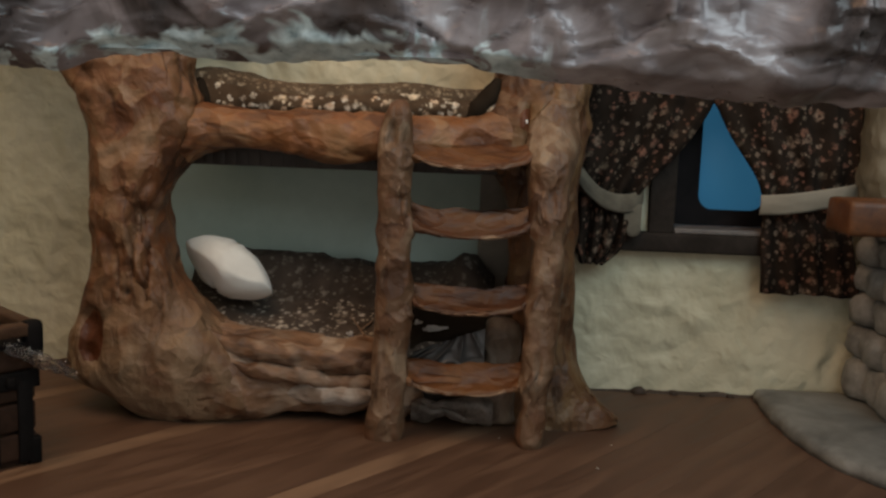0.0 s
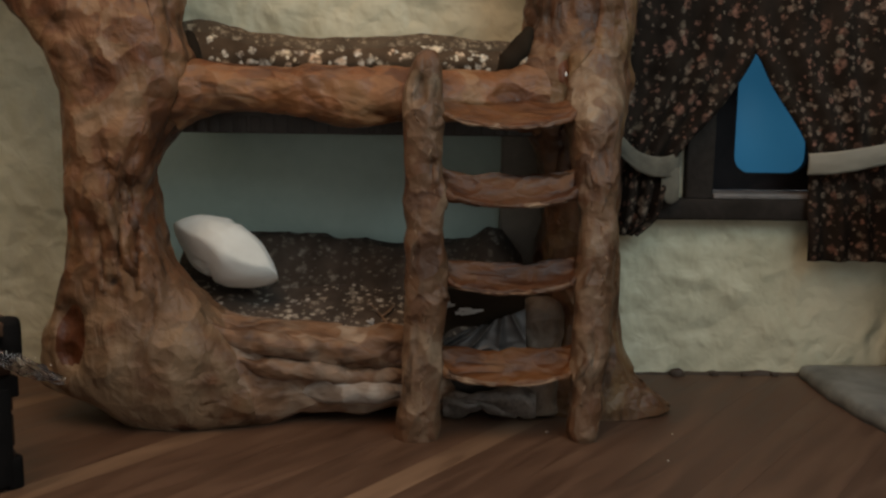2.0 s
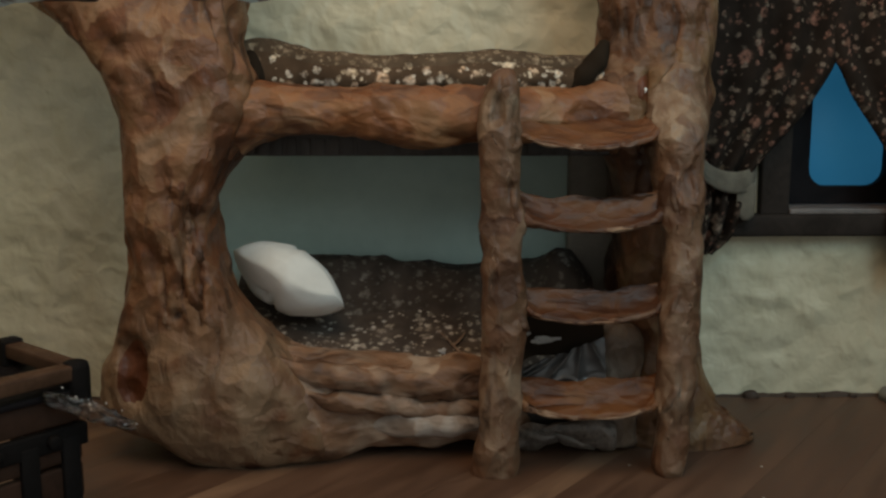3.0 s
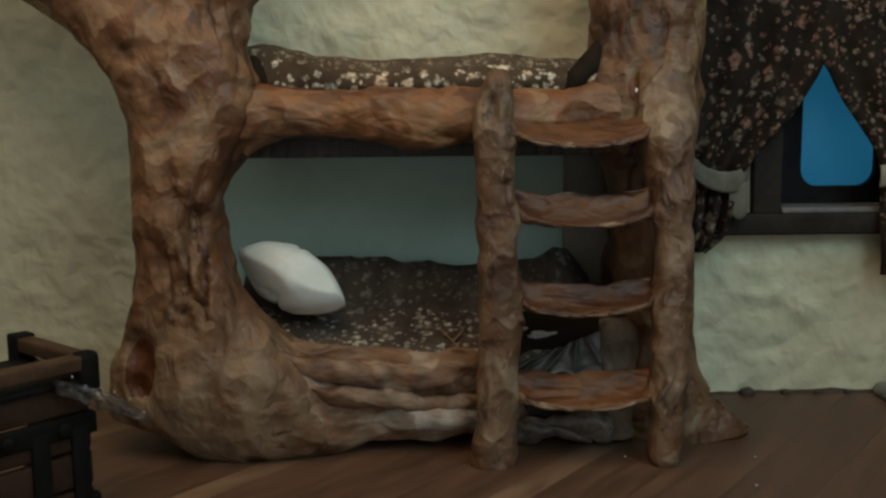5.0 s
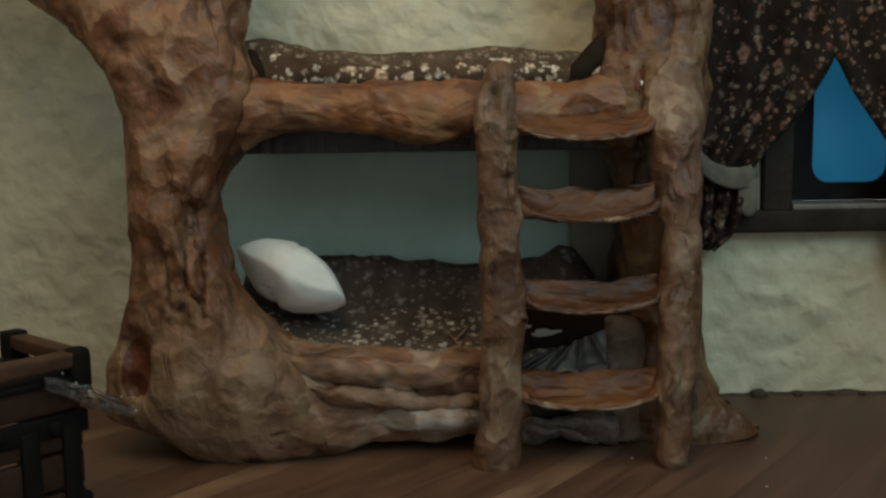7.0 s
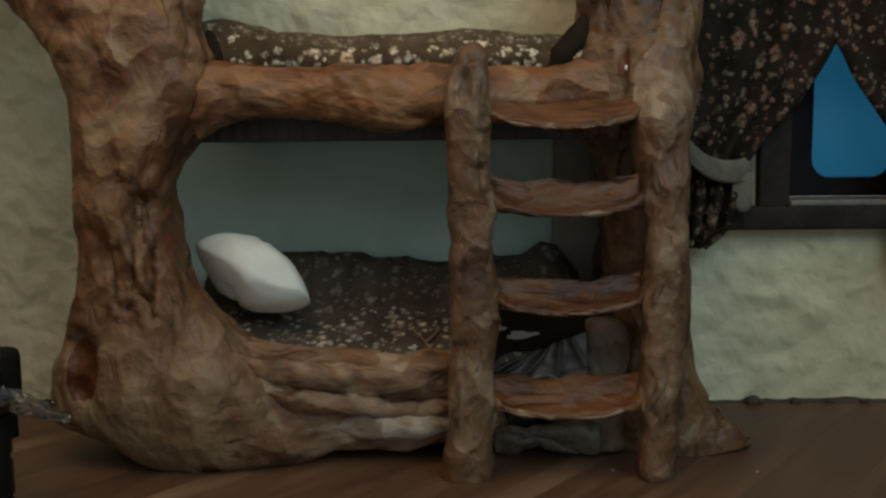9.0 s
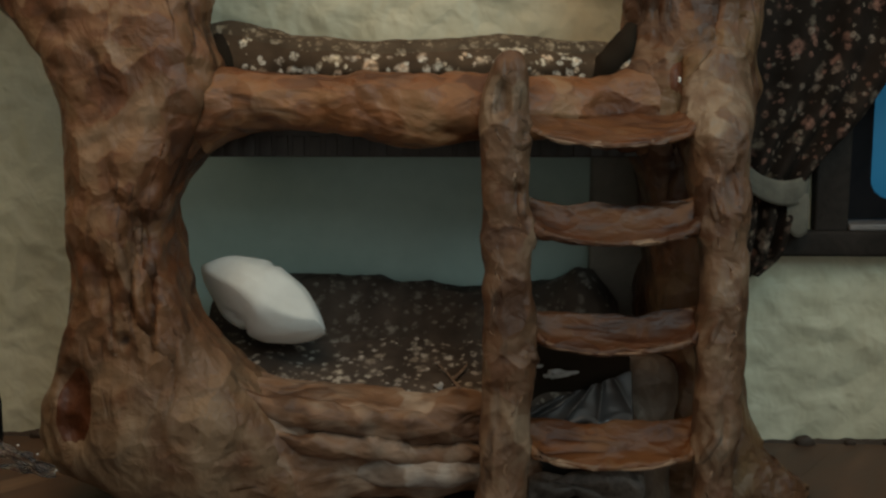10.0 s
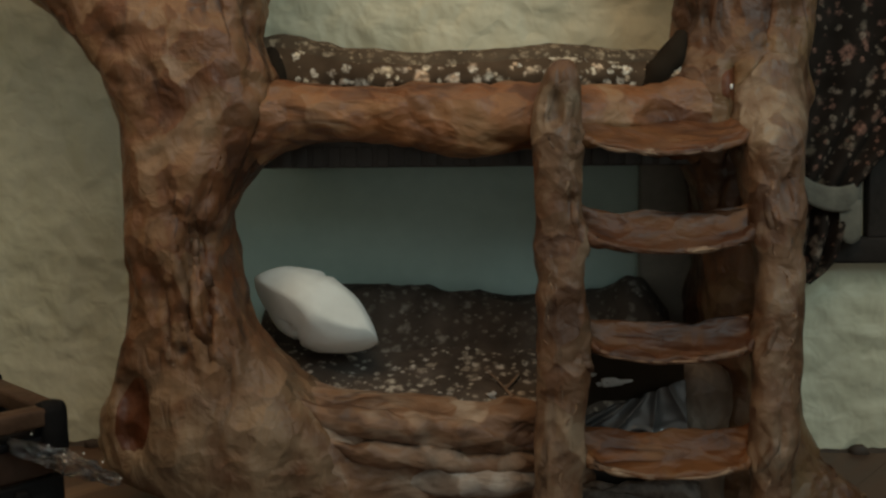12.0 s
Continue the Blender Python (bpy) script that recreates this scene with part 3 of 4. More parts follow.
# ---- the bunk bed ----
def pebble(x, y, z, a, b, c, seed):
    """A rounded, uneven stone or lump."""
    rings = []
    for i in range(1, 10):
        p = math.pi * i / 10
        ring = []
        for k in range(14):
            w = 2 * math.pi * k / 14
            d = Vector((math.sin(p) * math.cos(w), math.sin(p) * math.sin(w), math.cos(p)))
            q = (abs(d.x) ** 3 + abs(d.y) ** 3 + abs(d.z) ** 3) ** (-1 / 3) * (1 + 0.16 * n3(d.x + seed, d.y, d.z, 1.5))
            ring.append((x + d.x * q * a, y + d.y * q * b, z - d.z * q * c))
        rings.append(ring)
    return skin(rings)


bed = thing("bunk_bed", (-0.5, 0.3, 0), "brown painted clay bunk bed shaped like two tree trunks", "bunk bed")

LEFT = [
    # z, x0, x1, y0, y1
    (0.00, -1.50, -0.98, 0.26, 0.62), (0.05, -1.66, -0.95, 0.17, 0.66), (0.12, -1.88, -0.94, 0.07, 0.68), (0.20, -1.975, -0.95, 0.01, 0.68), (0.32, -1.955, -1.00, -0.02, 0.66),
    (0.46, -1.915, -1.09, -0.02, 0.62), (0.62, -1.865, -1.20, -0.01, 0.56), (0.78, -1.825, -1.30, -0.01, 0.50), (0.95, -1.785, -1.36, -0.02, 0.46),
    (1.12, -1.775, -1.39, -0.02, 0.44), (1.30, -1.775, -1.37, -0.02, 0.44), (1.46, -1.775, -1.32, -0.02, 0.45), (1.62, -1.785, -1.26, -0.02, 0.46),
    (1.78, -1.85, -1.245, -0.01, 0.48), (1.94, -1.99, -1.25, 0.0, 0.50), (2.10, -2.19, -1.23, 0.02, 0.52), (2.28, -2.46, -1.20, 0.06, 0.56),
    (2.50, -2.80, -1.15, 0.12, 0.60), (2.89, -3.20, -1.05, 0.18, 0.70)]
LEFT_DENTS = ((-1.745, 0.05, 0.475, 0.075, 0.16, 0.07), (-1.53, 0.0, 0.74, 0.030, 0.028, 0.03), (-1.50, 0.0, 1.02, 0.016, 0.20, 0.040), (-1.43, 0.02, 0.84, 0.016, 0.18, 0.040), (-1.58, 0.0, 0.86, 0.014, 0.12, 0.035), (-1.36, 0.04, 0.62, 0.016, 0.14, 0.035), (-1.60, 0.0, 1.72, 0.07, 0.10, 0.014), (-1.62, 0.0, 0.98, 0.035, 0.10, 0.03), (-1.47, 0.0, 1.10, 0.025, 0.14, 0.03))
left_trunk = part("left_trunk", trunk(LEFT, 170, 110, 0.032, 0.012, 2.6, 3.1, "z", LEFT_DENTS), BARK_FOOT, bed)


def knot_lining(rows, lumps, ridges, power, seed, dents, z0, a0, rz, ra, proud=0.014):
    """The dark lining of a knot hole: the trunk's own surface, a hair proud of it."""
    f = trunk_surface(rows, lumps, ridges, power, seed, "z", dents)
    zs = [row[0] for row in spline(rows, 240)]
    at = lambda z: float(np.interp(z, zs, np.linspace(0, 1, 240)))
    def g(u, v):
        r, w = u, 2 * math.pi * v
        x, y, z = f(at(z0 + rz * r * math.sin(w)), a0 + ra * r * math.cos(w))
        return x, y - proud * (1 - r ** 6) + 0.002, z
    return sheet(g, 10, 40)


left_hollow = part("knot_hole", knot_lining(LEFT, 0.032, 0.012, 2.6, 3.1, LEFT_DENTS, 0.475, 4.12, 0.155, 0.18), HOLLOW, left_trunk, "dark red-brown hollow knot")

RIGHT = [
    (0.00, 0.50, 1.20, 0.28, 0.84), (0.04, 0.50, 1.16, 0.28, 0.84), (0.10, 0.50, 1.09, 0.28, 0.82), (0.20, 0.52, 1.005, 0.29, 0.80), (0.34, 0.53, 0.945, 0.30, 0.80),
    (0.52, 0.53, 0.905, 0.31, 0.80), (0.80, 0.52, 0.895, 0.32, 0.80), (1.10, 0.50, 0.895, 0.34, 0.80), (1.35, 0.47, 0.895, 0.36, 0.80),
    (1.50, 0.42, 0.905, 0.38, 0.80), (1.62, 0.37, 0.91, 0.39, 0.80), (1.72, 0.345, 0.92, 0.40, 0.80), (1.80, 0.36, 0.92, 0.40, 0.80), (1.90, 0.395, 0.92, 0.40, 0.80), (2.05, 0.40, 0.94, 0.41, 0.80),
    (2.25, 0.39, 0.98, 0.42, 0.82), (2.50, 0.33, 1.09, 0.43, 0.84), (2.89, 0.22, 1.26, 0.44, 0.88)]
RIGHT_DENTS = ((0.595, 0.41, 1.70, 0.030, 0.12, 0.06), (0.72, 0.40, 1.95, 0.02, 0.12, 0.025), (0.50, 0.40, 2.02, 0.02, 0.15, 0.025))
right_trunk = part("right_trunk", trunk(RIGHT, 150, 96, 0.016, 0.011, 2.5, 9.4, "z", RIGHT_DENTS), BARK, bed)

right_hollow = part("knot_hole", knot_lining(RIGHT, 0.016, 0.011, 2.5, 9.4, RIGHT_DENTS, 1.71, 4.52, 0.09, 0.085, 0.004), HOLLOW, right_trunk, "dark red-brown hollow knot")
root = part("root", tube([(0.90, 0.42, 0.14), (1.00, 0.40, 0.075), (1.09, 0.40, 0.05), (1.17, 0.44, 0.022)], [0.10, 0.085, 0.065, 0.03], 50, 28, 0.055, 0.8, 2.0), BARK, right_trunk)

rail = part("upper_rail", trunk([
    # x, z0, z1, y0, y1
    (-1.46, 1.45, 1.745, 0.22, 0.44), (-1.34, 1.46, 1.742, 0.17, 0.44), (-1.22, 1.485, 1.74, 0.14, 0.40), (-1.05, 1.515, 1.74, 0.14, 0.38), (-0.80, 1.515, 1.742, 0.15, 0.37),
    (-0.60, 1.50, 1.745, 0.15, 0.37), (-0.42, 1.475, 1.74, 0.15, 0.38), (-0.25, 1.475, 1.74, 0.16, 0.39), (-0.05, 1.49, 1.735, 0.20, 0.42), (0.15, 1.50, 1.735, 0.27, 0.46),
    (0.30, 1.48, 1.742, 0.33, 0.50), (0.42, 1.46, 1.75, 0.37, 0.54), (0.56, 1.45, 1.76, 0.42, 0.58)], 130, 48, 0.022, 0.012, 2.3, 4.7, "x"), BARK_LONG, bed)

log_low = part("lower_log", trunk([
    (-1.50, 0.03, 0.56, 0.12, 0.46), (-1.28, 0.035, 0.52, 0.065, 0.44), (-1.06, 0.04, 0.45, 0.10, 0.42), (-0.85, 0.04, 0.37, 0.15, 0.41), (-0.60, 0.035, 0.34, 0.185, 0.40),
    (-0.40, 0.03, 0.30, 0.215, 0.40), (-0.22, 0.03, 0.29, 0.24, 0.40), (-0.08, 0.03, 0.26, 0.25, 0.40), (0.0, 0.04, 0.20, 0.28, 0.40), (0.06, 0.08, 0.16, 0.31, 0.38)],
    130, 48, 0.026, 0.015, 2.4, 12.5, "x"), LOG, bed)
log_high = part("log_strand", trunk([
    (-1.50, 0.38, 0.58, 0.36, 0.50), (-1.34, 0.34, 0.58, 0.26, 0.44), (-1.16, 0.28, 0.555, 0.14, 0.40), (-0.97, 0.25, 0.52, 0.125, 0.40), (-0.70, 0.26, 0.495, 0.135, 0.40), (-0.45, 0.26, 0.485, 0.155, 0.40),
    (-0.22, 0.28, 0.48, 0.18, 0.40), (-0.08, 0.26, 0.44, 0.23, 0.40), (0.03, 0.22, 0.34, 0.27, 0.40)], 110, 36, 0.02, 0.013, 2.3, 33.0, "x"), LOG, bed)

part("log_strand", tube([(-0.70, 0.20, 0.17), (-0.58, 0.195, 0.19), (-0.44, 0.205, 0.18), (-0.30, 0.215, 0.19), (-0.16, 0.235, 0.17)], [0.02, 0.06, 0.075, 0.07, 0.03], 60, 26, 0.025, 0.75, 23.0), PALE_LOG, bed, "pale grey smooth patch of the log")
strands = []
for pts, radii, seed in (
        (((-1.16, 0.13, 0.50), (-0.95, 0.12, 0.44), (-0.72, 0.14, 0.40), (-0.50, 0.16, 0.39), (-0.30, 0.19, 0.35), (-0.14, 0.22, 0.34)), (0.02, 0.055, 0.065, 0.06, 0.05, 0.03), 3.0),
        (((-1.02, 0.08, 0.36), (-0.84, 0.11, 0.31), (-0.64, 0.155, 0.29), (-0.44, 0.19, 0.25), (-0.24, 0.21, 0.26), (-0.10, 0.24, 0.24)), (0.02, 0.05, 0.05, 0.055, 0.05, 0.03), 8.0)):
    strands.append(part("log_strand", tube(pts, radii, 90, 22, 0.03, 0.8, seed), LOG, bed))
part("log_crumple", trunk([(0.00, 0.03, 0.15, 0.22, 0.34), (0.08, 0.01, 0.17, 0.21, 0.34), (0.18, 0.02, 0.17, 0.22, 0.34), (0.36, 0.01, 0.17, 0.22, 0.34), (0.46, 0.03, 0.13, 0.24, 0.34)], 80, 56, 0.05, 0.04, 2.0, 44.0, "x"), FOIL, bed, "dark crumpled shiny scrap under the lowest rung")
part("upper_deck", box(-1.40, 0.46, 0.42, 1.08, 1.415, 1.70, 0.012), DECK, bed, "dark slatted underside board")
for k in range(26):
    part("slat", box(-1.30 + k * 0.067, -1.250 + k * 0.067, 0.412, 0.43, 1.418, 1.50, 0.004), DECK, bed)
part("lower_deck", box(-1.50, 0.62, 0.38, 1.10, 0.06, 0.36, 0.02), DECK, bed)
part("back_panel", box(-1.78, 0.335, 1.085, 1.115, 0.30, 1.44, 0.004), PANEL, bed, "smooth green-grey back panel")
part("back_post", box(0.325, 0.60, 1.00, 1.105, 0.02, 1.72, 0.02, 0, 0.01), BACK_BOARD, bed, "flat dark board against the wall")
part("end_board", trunk([(0.05, 0.52, 0.70, 0.55, 1.05), (0.5, 0.52, 0.72, 0.55, 1.04), (1.0, 0.54, 0.74, 0.55, 1.04), (1.5, 0.50, 0.76, 0.55, 1.04), (1.75, 0.52, 0.78, 0.55, 1.0)], 60, 40, 0.02, 0.02, 2.6, 6.1), END_BARK, bed)

part("stump", trunk([(0.02, 0.36, 0.60, 0.27, 0.50), (0.30, 0.37, 0.60, 0.27, 0.50), (0.48, 0.38, 0.60, 0.28, 0.48), (0.57, 0.40, 0.58, 0.30, 0.46), (0.61, 0.44, 0.54, 0.34, 0.42)], 40, 28, 0.02, 0.012, 2.2, 17.0), STUMP, bed, "rounded brown stump at the foot of the lower bunk")


def bark_ridge(rows, path, radii, lumps, ridges, power, seed, dents=(), sunk=0.015):
    """A winding raised ridge laid along a trunk's surface: path rows of (height, angle)."""
    f = trunk_surface(rows, lumps, ridges, power, seed, "z", dents)
    zs, at = [row[0] for row in spline(rows, 240)], np.linspace(0, 1, 240)
    line = spline([(*p, r) for p, r in zip(path, radii)], 40)
    pts = []
    for z, a, r in line:
        t = float(np.interp(z, zs, at))
        x, y, zz = f(t, a + 0.05 * n3(z, seed, a, 7))
        pts.append((x, y + sunk, zz))
    return tube(pts, [row[2] for row in line], 70, 12, 0.008, 0.8, a)


ridges = []
for path, radii in (
        (((1.42, 4.95), (1.20, 4.88), (1.02, 4.96), (0.86, 4.90), (0.70, 4.98)), (0.008, 0.024, 0.028, 0.024, 0.008)),
        (((1.34, 5.15), (1.14, 5.08), (0.98, 5.16), (0.82, 5.12), (0.64, 5.26), (0.46, 5.36)), (0.008, 0.022, 0.026, 0.030, 0.026, 0.010)),
        (((1.50, 5.42), (1.25, 5.36), (1.02, 5.38), (0.82, 5.46), (0.66, 5.52)), (0.010, 0.024, 0.026, 0.022, 0.008)),
        (((1.20, 4.66), (1.04, 4.72), (0.92, 4.68), (0.80, 4.74)), (0.006, 0.018, 0.020, 0.006))):
    ridges.append(part("bark_ridge", bark_ridge(LEFT, path, [1.05 * r for r in radii], 0.032, 0.012, 2.6, 3.1, LEFT_DENTS, 0.016), BARK_FOOT, left_trunk))
for path in (((1.25, 5.22), (1.18, 5.26), (1.10, 5.24), (1.02, 5.30)), ((1.00, 4.98), (0.95, 5.02), (0.90, 5.00), (0.86, 5.06)), ((0.80, 4.55), (0.76, 4.62), (0.72, 4.60), (0.68, 4.66))):
    ridges.append(part("bark_ridge", bark_ridge(LEFT, path, (0.004, 0.015, 0.017, 0.005), 0.032, 0.012, 2.6, 3.1, LEFT_DENTS, 0.006), PALE_BARK, left_trunk, "pale raised ridge"))
for path, radii in (
        (((2.25, 4.50), (2.05, 4.56), (1.90, 4.50), (1.72, 4.60)), (0.010, 0.024, 0.024, 0.008)),
        (((2.20, 4.86), (2.00, 4.80), (1.86, 4.88), (1.70, 4.82)), (0.010, 0.026, 0.024, 0.008)),
        (((2.10, 4.20), (1.92, 4.28), (1.78, 4.18), (1.66, 4.06)), (0.008, 0.022, 0.024, 0.008))):
    ridges.append(part("bark_ridge", bark_ridge(RIGHT, path, radii, 0.016, 0.011, 2.5, 9.4, RIGHT_DENTS, 0.018), BARK, right_trunk))

# White bead by the knot; a glue drop's glint is put into its colour.
part("glue_glint", pebble(0.577, 0.365, 1.720, 0.0060, 0.014, 0.012, 3.0), BEAD, right_trunk, "tiny white drop for a glint of glue")

# the ladder, modelled in one with the bed
POST_LEFT = [
    (0.00, -0.235, -0.035, -0.06, 0.08), (0.06, -0.235, -0.025, -0.06, 0.09), (0.25, -0.205, -0.025, -0.05, 0.09), (0.45, -0.20, -0.01, -0.04, 0.10), (0.65, -0.195, 0.00, -0.03, 0.11),
    (0.90, -0.20, -0.01, -0.01, 0.13), (1.15, -0.205, -0.01, 0.01, 0.15), (1.38, -0.20, -0.02, 0.02, 0.17), (1.55, -0.195, -0.03, 0.03, 0.18), (1.68, -0.175, -0.03, 0.04, 0.18),
    (1.76, -0.155, -0.035, 0.05, 0.17), (1.80, -0.135, -0.05, 0.07, 0.15), (1.815, -0.11, -0.07, 0.09, 0.13)]
LEFT_HOLES = ((-0.125, 0.03, 1.64, 0.026, 0.06, 0.035), (-0.07, 0.02, 1.28, 0.02, 0.06, 0.02), (-0.045, 0.03, 1.515, 0.020, 0.020, 0.03), (-0.13, -0.03, 0.50, 0.02, 0.09, 0.015))
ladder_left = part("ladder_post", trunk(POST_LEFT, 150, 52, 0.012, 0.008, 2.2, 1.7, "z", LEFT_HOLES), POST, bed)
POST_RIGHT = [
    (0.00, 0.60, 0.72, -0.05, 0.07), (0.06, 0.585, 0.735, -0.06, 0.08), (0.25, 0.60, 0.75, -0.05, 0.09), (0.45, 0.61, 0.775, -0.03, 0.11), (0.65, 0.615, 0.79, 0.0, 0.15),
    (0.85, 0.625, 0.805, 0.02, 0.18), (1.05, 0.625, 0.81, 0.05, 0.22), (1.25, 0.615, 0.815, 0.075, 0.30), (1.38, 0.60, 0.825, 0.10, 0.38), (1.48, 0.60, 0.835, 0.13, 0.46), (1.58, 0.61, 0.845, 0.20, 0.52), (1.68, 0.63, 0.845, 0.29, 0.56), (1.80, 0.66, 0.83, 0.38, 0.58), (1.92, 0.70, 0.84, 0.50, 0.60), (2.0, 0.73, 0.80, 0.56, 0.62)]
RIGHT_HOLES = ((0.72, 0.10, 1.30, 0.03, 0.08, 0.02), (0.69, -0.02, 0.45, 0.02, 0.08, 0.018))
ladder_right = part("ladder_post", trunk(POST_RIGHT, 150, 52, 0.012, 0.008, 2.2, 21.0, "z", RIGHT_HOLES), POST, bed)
# winding strands of clay pressed along the posts
for path, radii in (
        (((1.74, 4.75), (1.70, 4.30), (1.62, 4.10), (1.54, 4.25), (1.47, 4.60)), (0.008, 0.017, 0.018, 0.016, 0.006)),
        (((1.72, 4.85), (1.66, 5.15), (1.60, 5.15), (1.56, 5.50), (1.53, 5.95)), (0.008, 0.016, 0.016, 0.018, 0.010)),
        (((1.49, 4.85), (1.465, 5.2), (1.475, 5.6), (1.50, 6.0)), (0.008, 0.018, 0.018, 0.010)),
        (((1.44, 5.0), (1.34, 5.35), (1.24, 5.30), (1.14, 5.55), (1.09, 5.95)), (0.006, 0.016, 0.018, 0.022, 0.012)),
        (((1.00, 4.5), (0.84, 4.65), (0.72, 4.55), (0.55, 4.7)), (0.006, 0.014, 0.016, 0.006)),
        (((0.86, 5.3), (0.76, 5.45), (0.69, 5.75), (0.66, 6.1)), (0.006, 0.018, 0.022, 0.012)),
        (((0.62, 5.2), (0.48, 5.05), (0.36, 5.2), (0.26, 5.6)), (0.006, 0.015, 0.018, 0.012))):
    ridges.append(part("strand", bark_ridge(POST_LEFT, path, radii, 0.012, 0.008, 2.2, 1.7, LEFT_HOLES, 0.008), POST, ladder_left))
for path, radii in (
        (((1.36, 4.4), (1.28, 4.15), (1.18, 4.25), (1.10, 4.0)), (0.006, 0.016, 0.018, 0.012)),
        (((1.40, 4.9), (1.30, 5.15), (1.20, 5.1), (1.08, 4.8)), (0.006, 0.015, 0.015, 0.006)),
        (((0.98, 4.6), (0.86, 4.45), (0.76, 4.15), (0.70, 3.8)), (0.006, 0.018, 0.022, 0.014)),
        (((0.72, 4.9), (0.60, 4.6), (0.48, 4.7), (0.36, 4.3), (0.30, 3.9)), (0.006, 0.016, 0.018, 0.022, 0.014)),
        (((0.30, 4.9), (0.20, 5.1), (0.10, 4.9)), (0.006, 0.016, 0.010))):
    ridges.append(part("strand", bark_ridge(POST_RIGHT, path, radii, 0.012, 0.008, 2.2, 21.0, RIGHT_HOLES, 0.008), POST, ladder_right))


def rung(z_side, z_mid, y_back, y_front, rise, seed, skew):
    """A sagging slab between the posts: its face leans forward and ends in a thick rounded lip."""
    def ring(u):
        x = -0.07 + 0.74 * u
        s = math.sin(math.pi * min(1, max(0, u))) ** 0.8
        zl = z_side + (z_mid - z_side) * s
        end = abs(2 * u - 1) ** 5
        zt = z_side + rise + 0.015 * (1 - s) + 0.02 * end + 0.012 * n3(x, seed, 0, 5)
        zl += 0.02 * end
        yf = y_front - 0.035 * s + 0.085 * abs(2 * u - 1) ** 6
        pts = [(y_back, zt), (y_back - 0.03, zt + 0.010), (yf + 0.06, zl + 0.040), (yf + 0.015, zl + 0.018), (yf - 0.006, zl + 0.012), (yf - 0.008, zl + 0.002), (yf, zl - 0.008), (yf + 0.03, zl - 0.008), (yf + 0.07, zl + 0.012), (y_back, zt - 0.06)]
        out = []
        for y, z in smooth_ring(pts, 40):
            w = 0.018 * n3(x * 1.5 + seed, y * 3, z * 3, 4) + 0.011 * n3(x + seed, y, z, 12) + 0.004 * n3(x + seed, y, z, 26)
            out.append((x, y + w + skew * u * (y < y_back - 0.02), z + w * 0.8))
        return out
    return skin([ring(k / 90) for k in range(91)])


rng = random.Random(11)
# Pale chips along the posts; highlight streaks there are put into their colour.
for rows, post, seed, holes in ((POST_LEFT, ladder_left, 1.7, LEFT_HOLES), (POST_RIGHT, ladder_right, 21.0, RIGHT_HOLES)):
    for k in range(9):
        z0, a0 = 0.08 + 0.155 * k + rng.uniform(-0.05, 0.05), rng.uniform(4.2, 5.4)
        path = ((z0 + 0.07, a0), (z0 + 0.03, a0 + rng.uniform(-0.25, 0.25)), (z0 - 0.02, a0 + rng.uniform(-0.25, 0.25)), (z0 - 0.06, a0))
        ridges.append(part("chip", bark_ridge(rows, path, (0.004, 0.012, 0.011, 0.004), 0.012, 0.008, 2.2, seed, holes, 0.009), PALE_BARK, post))

rungs, lips = [], []
for (z_side, z_mid, y_back, y_front, rise, seed), skew in zip(((1.53, 1.468, 0.47, 0.08, 0.105, 1.0), (1.172, 1.108, 0.17, 0.05, 0.060, 2.0), (0.762, 0.703, 0.15, 0.03, 0.050, 3.0), (0.335, 0.275, 0.14, 0.0, 0.055, 4.0)), (0.13, 0.05, 0.03, 0.01)):
    slab = part("rung", rung(z_side, z_mid, y_back, y_front, rise, seed, skew), TOP_RUNG if z_side > 1.4 or z_side < 0.5 else RUNG, bed)
    lip = []
    for k in range(11):
        u = k / 10
        sag = math.sin(math.pi * u) ** 0.8
        lip.append((-0.07 + 0.74 * u, y_front + skew * u - 0.033 * sag + 0.085 * abs(2 * u - 1) ** 6, z_side + (z_mid - z_side) * sag - 0.002 + 0.030 * abs(2 * u - 1) ** 5 + 0.006 * n3(u * 7, seed, 0, 1)))
    rungs.append(slab)
    lips.append(part("lip", tube(lip, [0.005, 0.012, 0.013, 0.009, 0.011, 0.008, 0.010, 0.009, 0.012, 0.012, 0.005], 80, 16, 0.007, 1.0, seed), PALE_BARK, slab, "paler rounded lip"))

weld([(left_trunk, 0.30, None), (right_trunk, 0.30, None), (left_hollow, -0.30, left_trunk), (right_hollow, -0.30, right_trunk), (root, 0.12, None),
      (rail, 0.22, None), (log_low, 0.30, None), (log_high, 0.09, None), *[(ob, 0.05, None) for ob in strands], (ladder_left, 0.15, None), (ladder_right, 0.20, None)]
     + [(ob, 0.09, None) for ob in rungs] + [(ob, 0.03, None) for ob in lips] + [(ob, 0.022, None) for ob in ridges])


# ---- bedding ----
def upper_mattress(v0, v1, proud):
    def f(u, v):
        x = -1.30 + 1.72 * u
        top = 1.90 + 0.05 * math.exp(-((u - 0.06) / 0.09) ** 2) + 0.012 * math.sin(u * 9.0 + 1.2) - 0.02 * math.exp(-((u - 0.86) / 0.08) ** 2)
        w = (v0 + (v1 - v0) * v) * 4
        if w < 1:
            y, z = 0.30 - 0.045 * math.sin(w * math.pi), 1.70 + (top - 1.76) * w
        elif w < 2:
            a = (w - 1) * math.pi / 2
            y, z = 0.30 + 0.10 * (1 - math.cos(a)), top - 0.06 + 0.06 * math.sin(a)
        else:
            y, z = 0.40 + 0.33 * (w - 2), top
        k = 0.012 * n3(x, y, z, 7) + 0.006 * n3(x, y, z, 19)
        return x, y + k - proud + 0.05 + 0.12 * u, z + k
    return sheet(f, 130, 40)


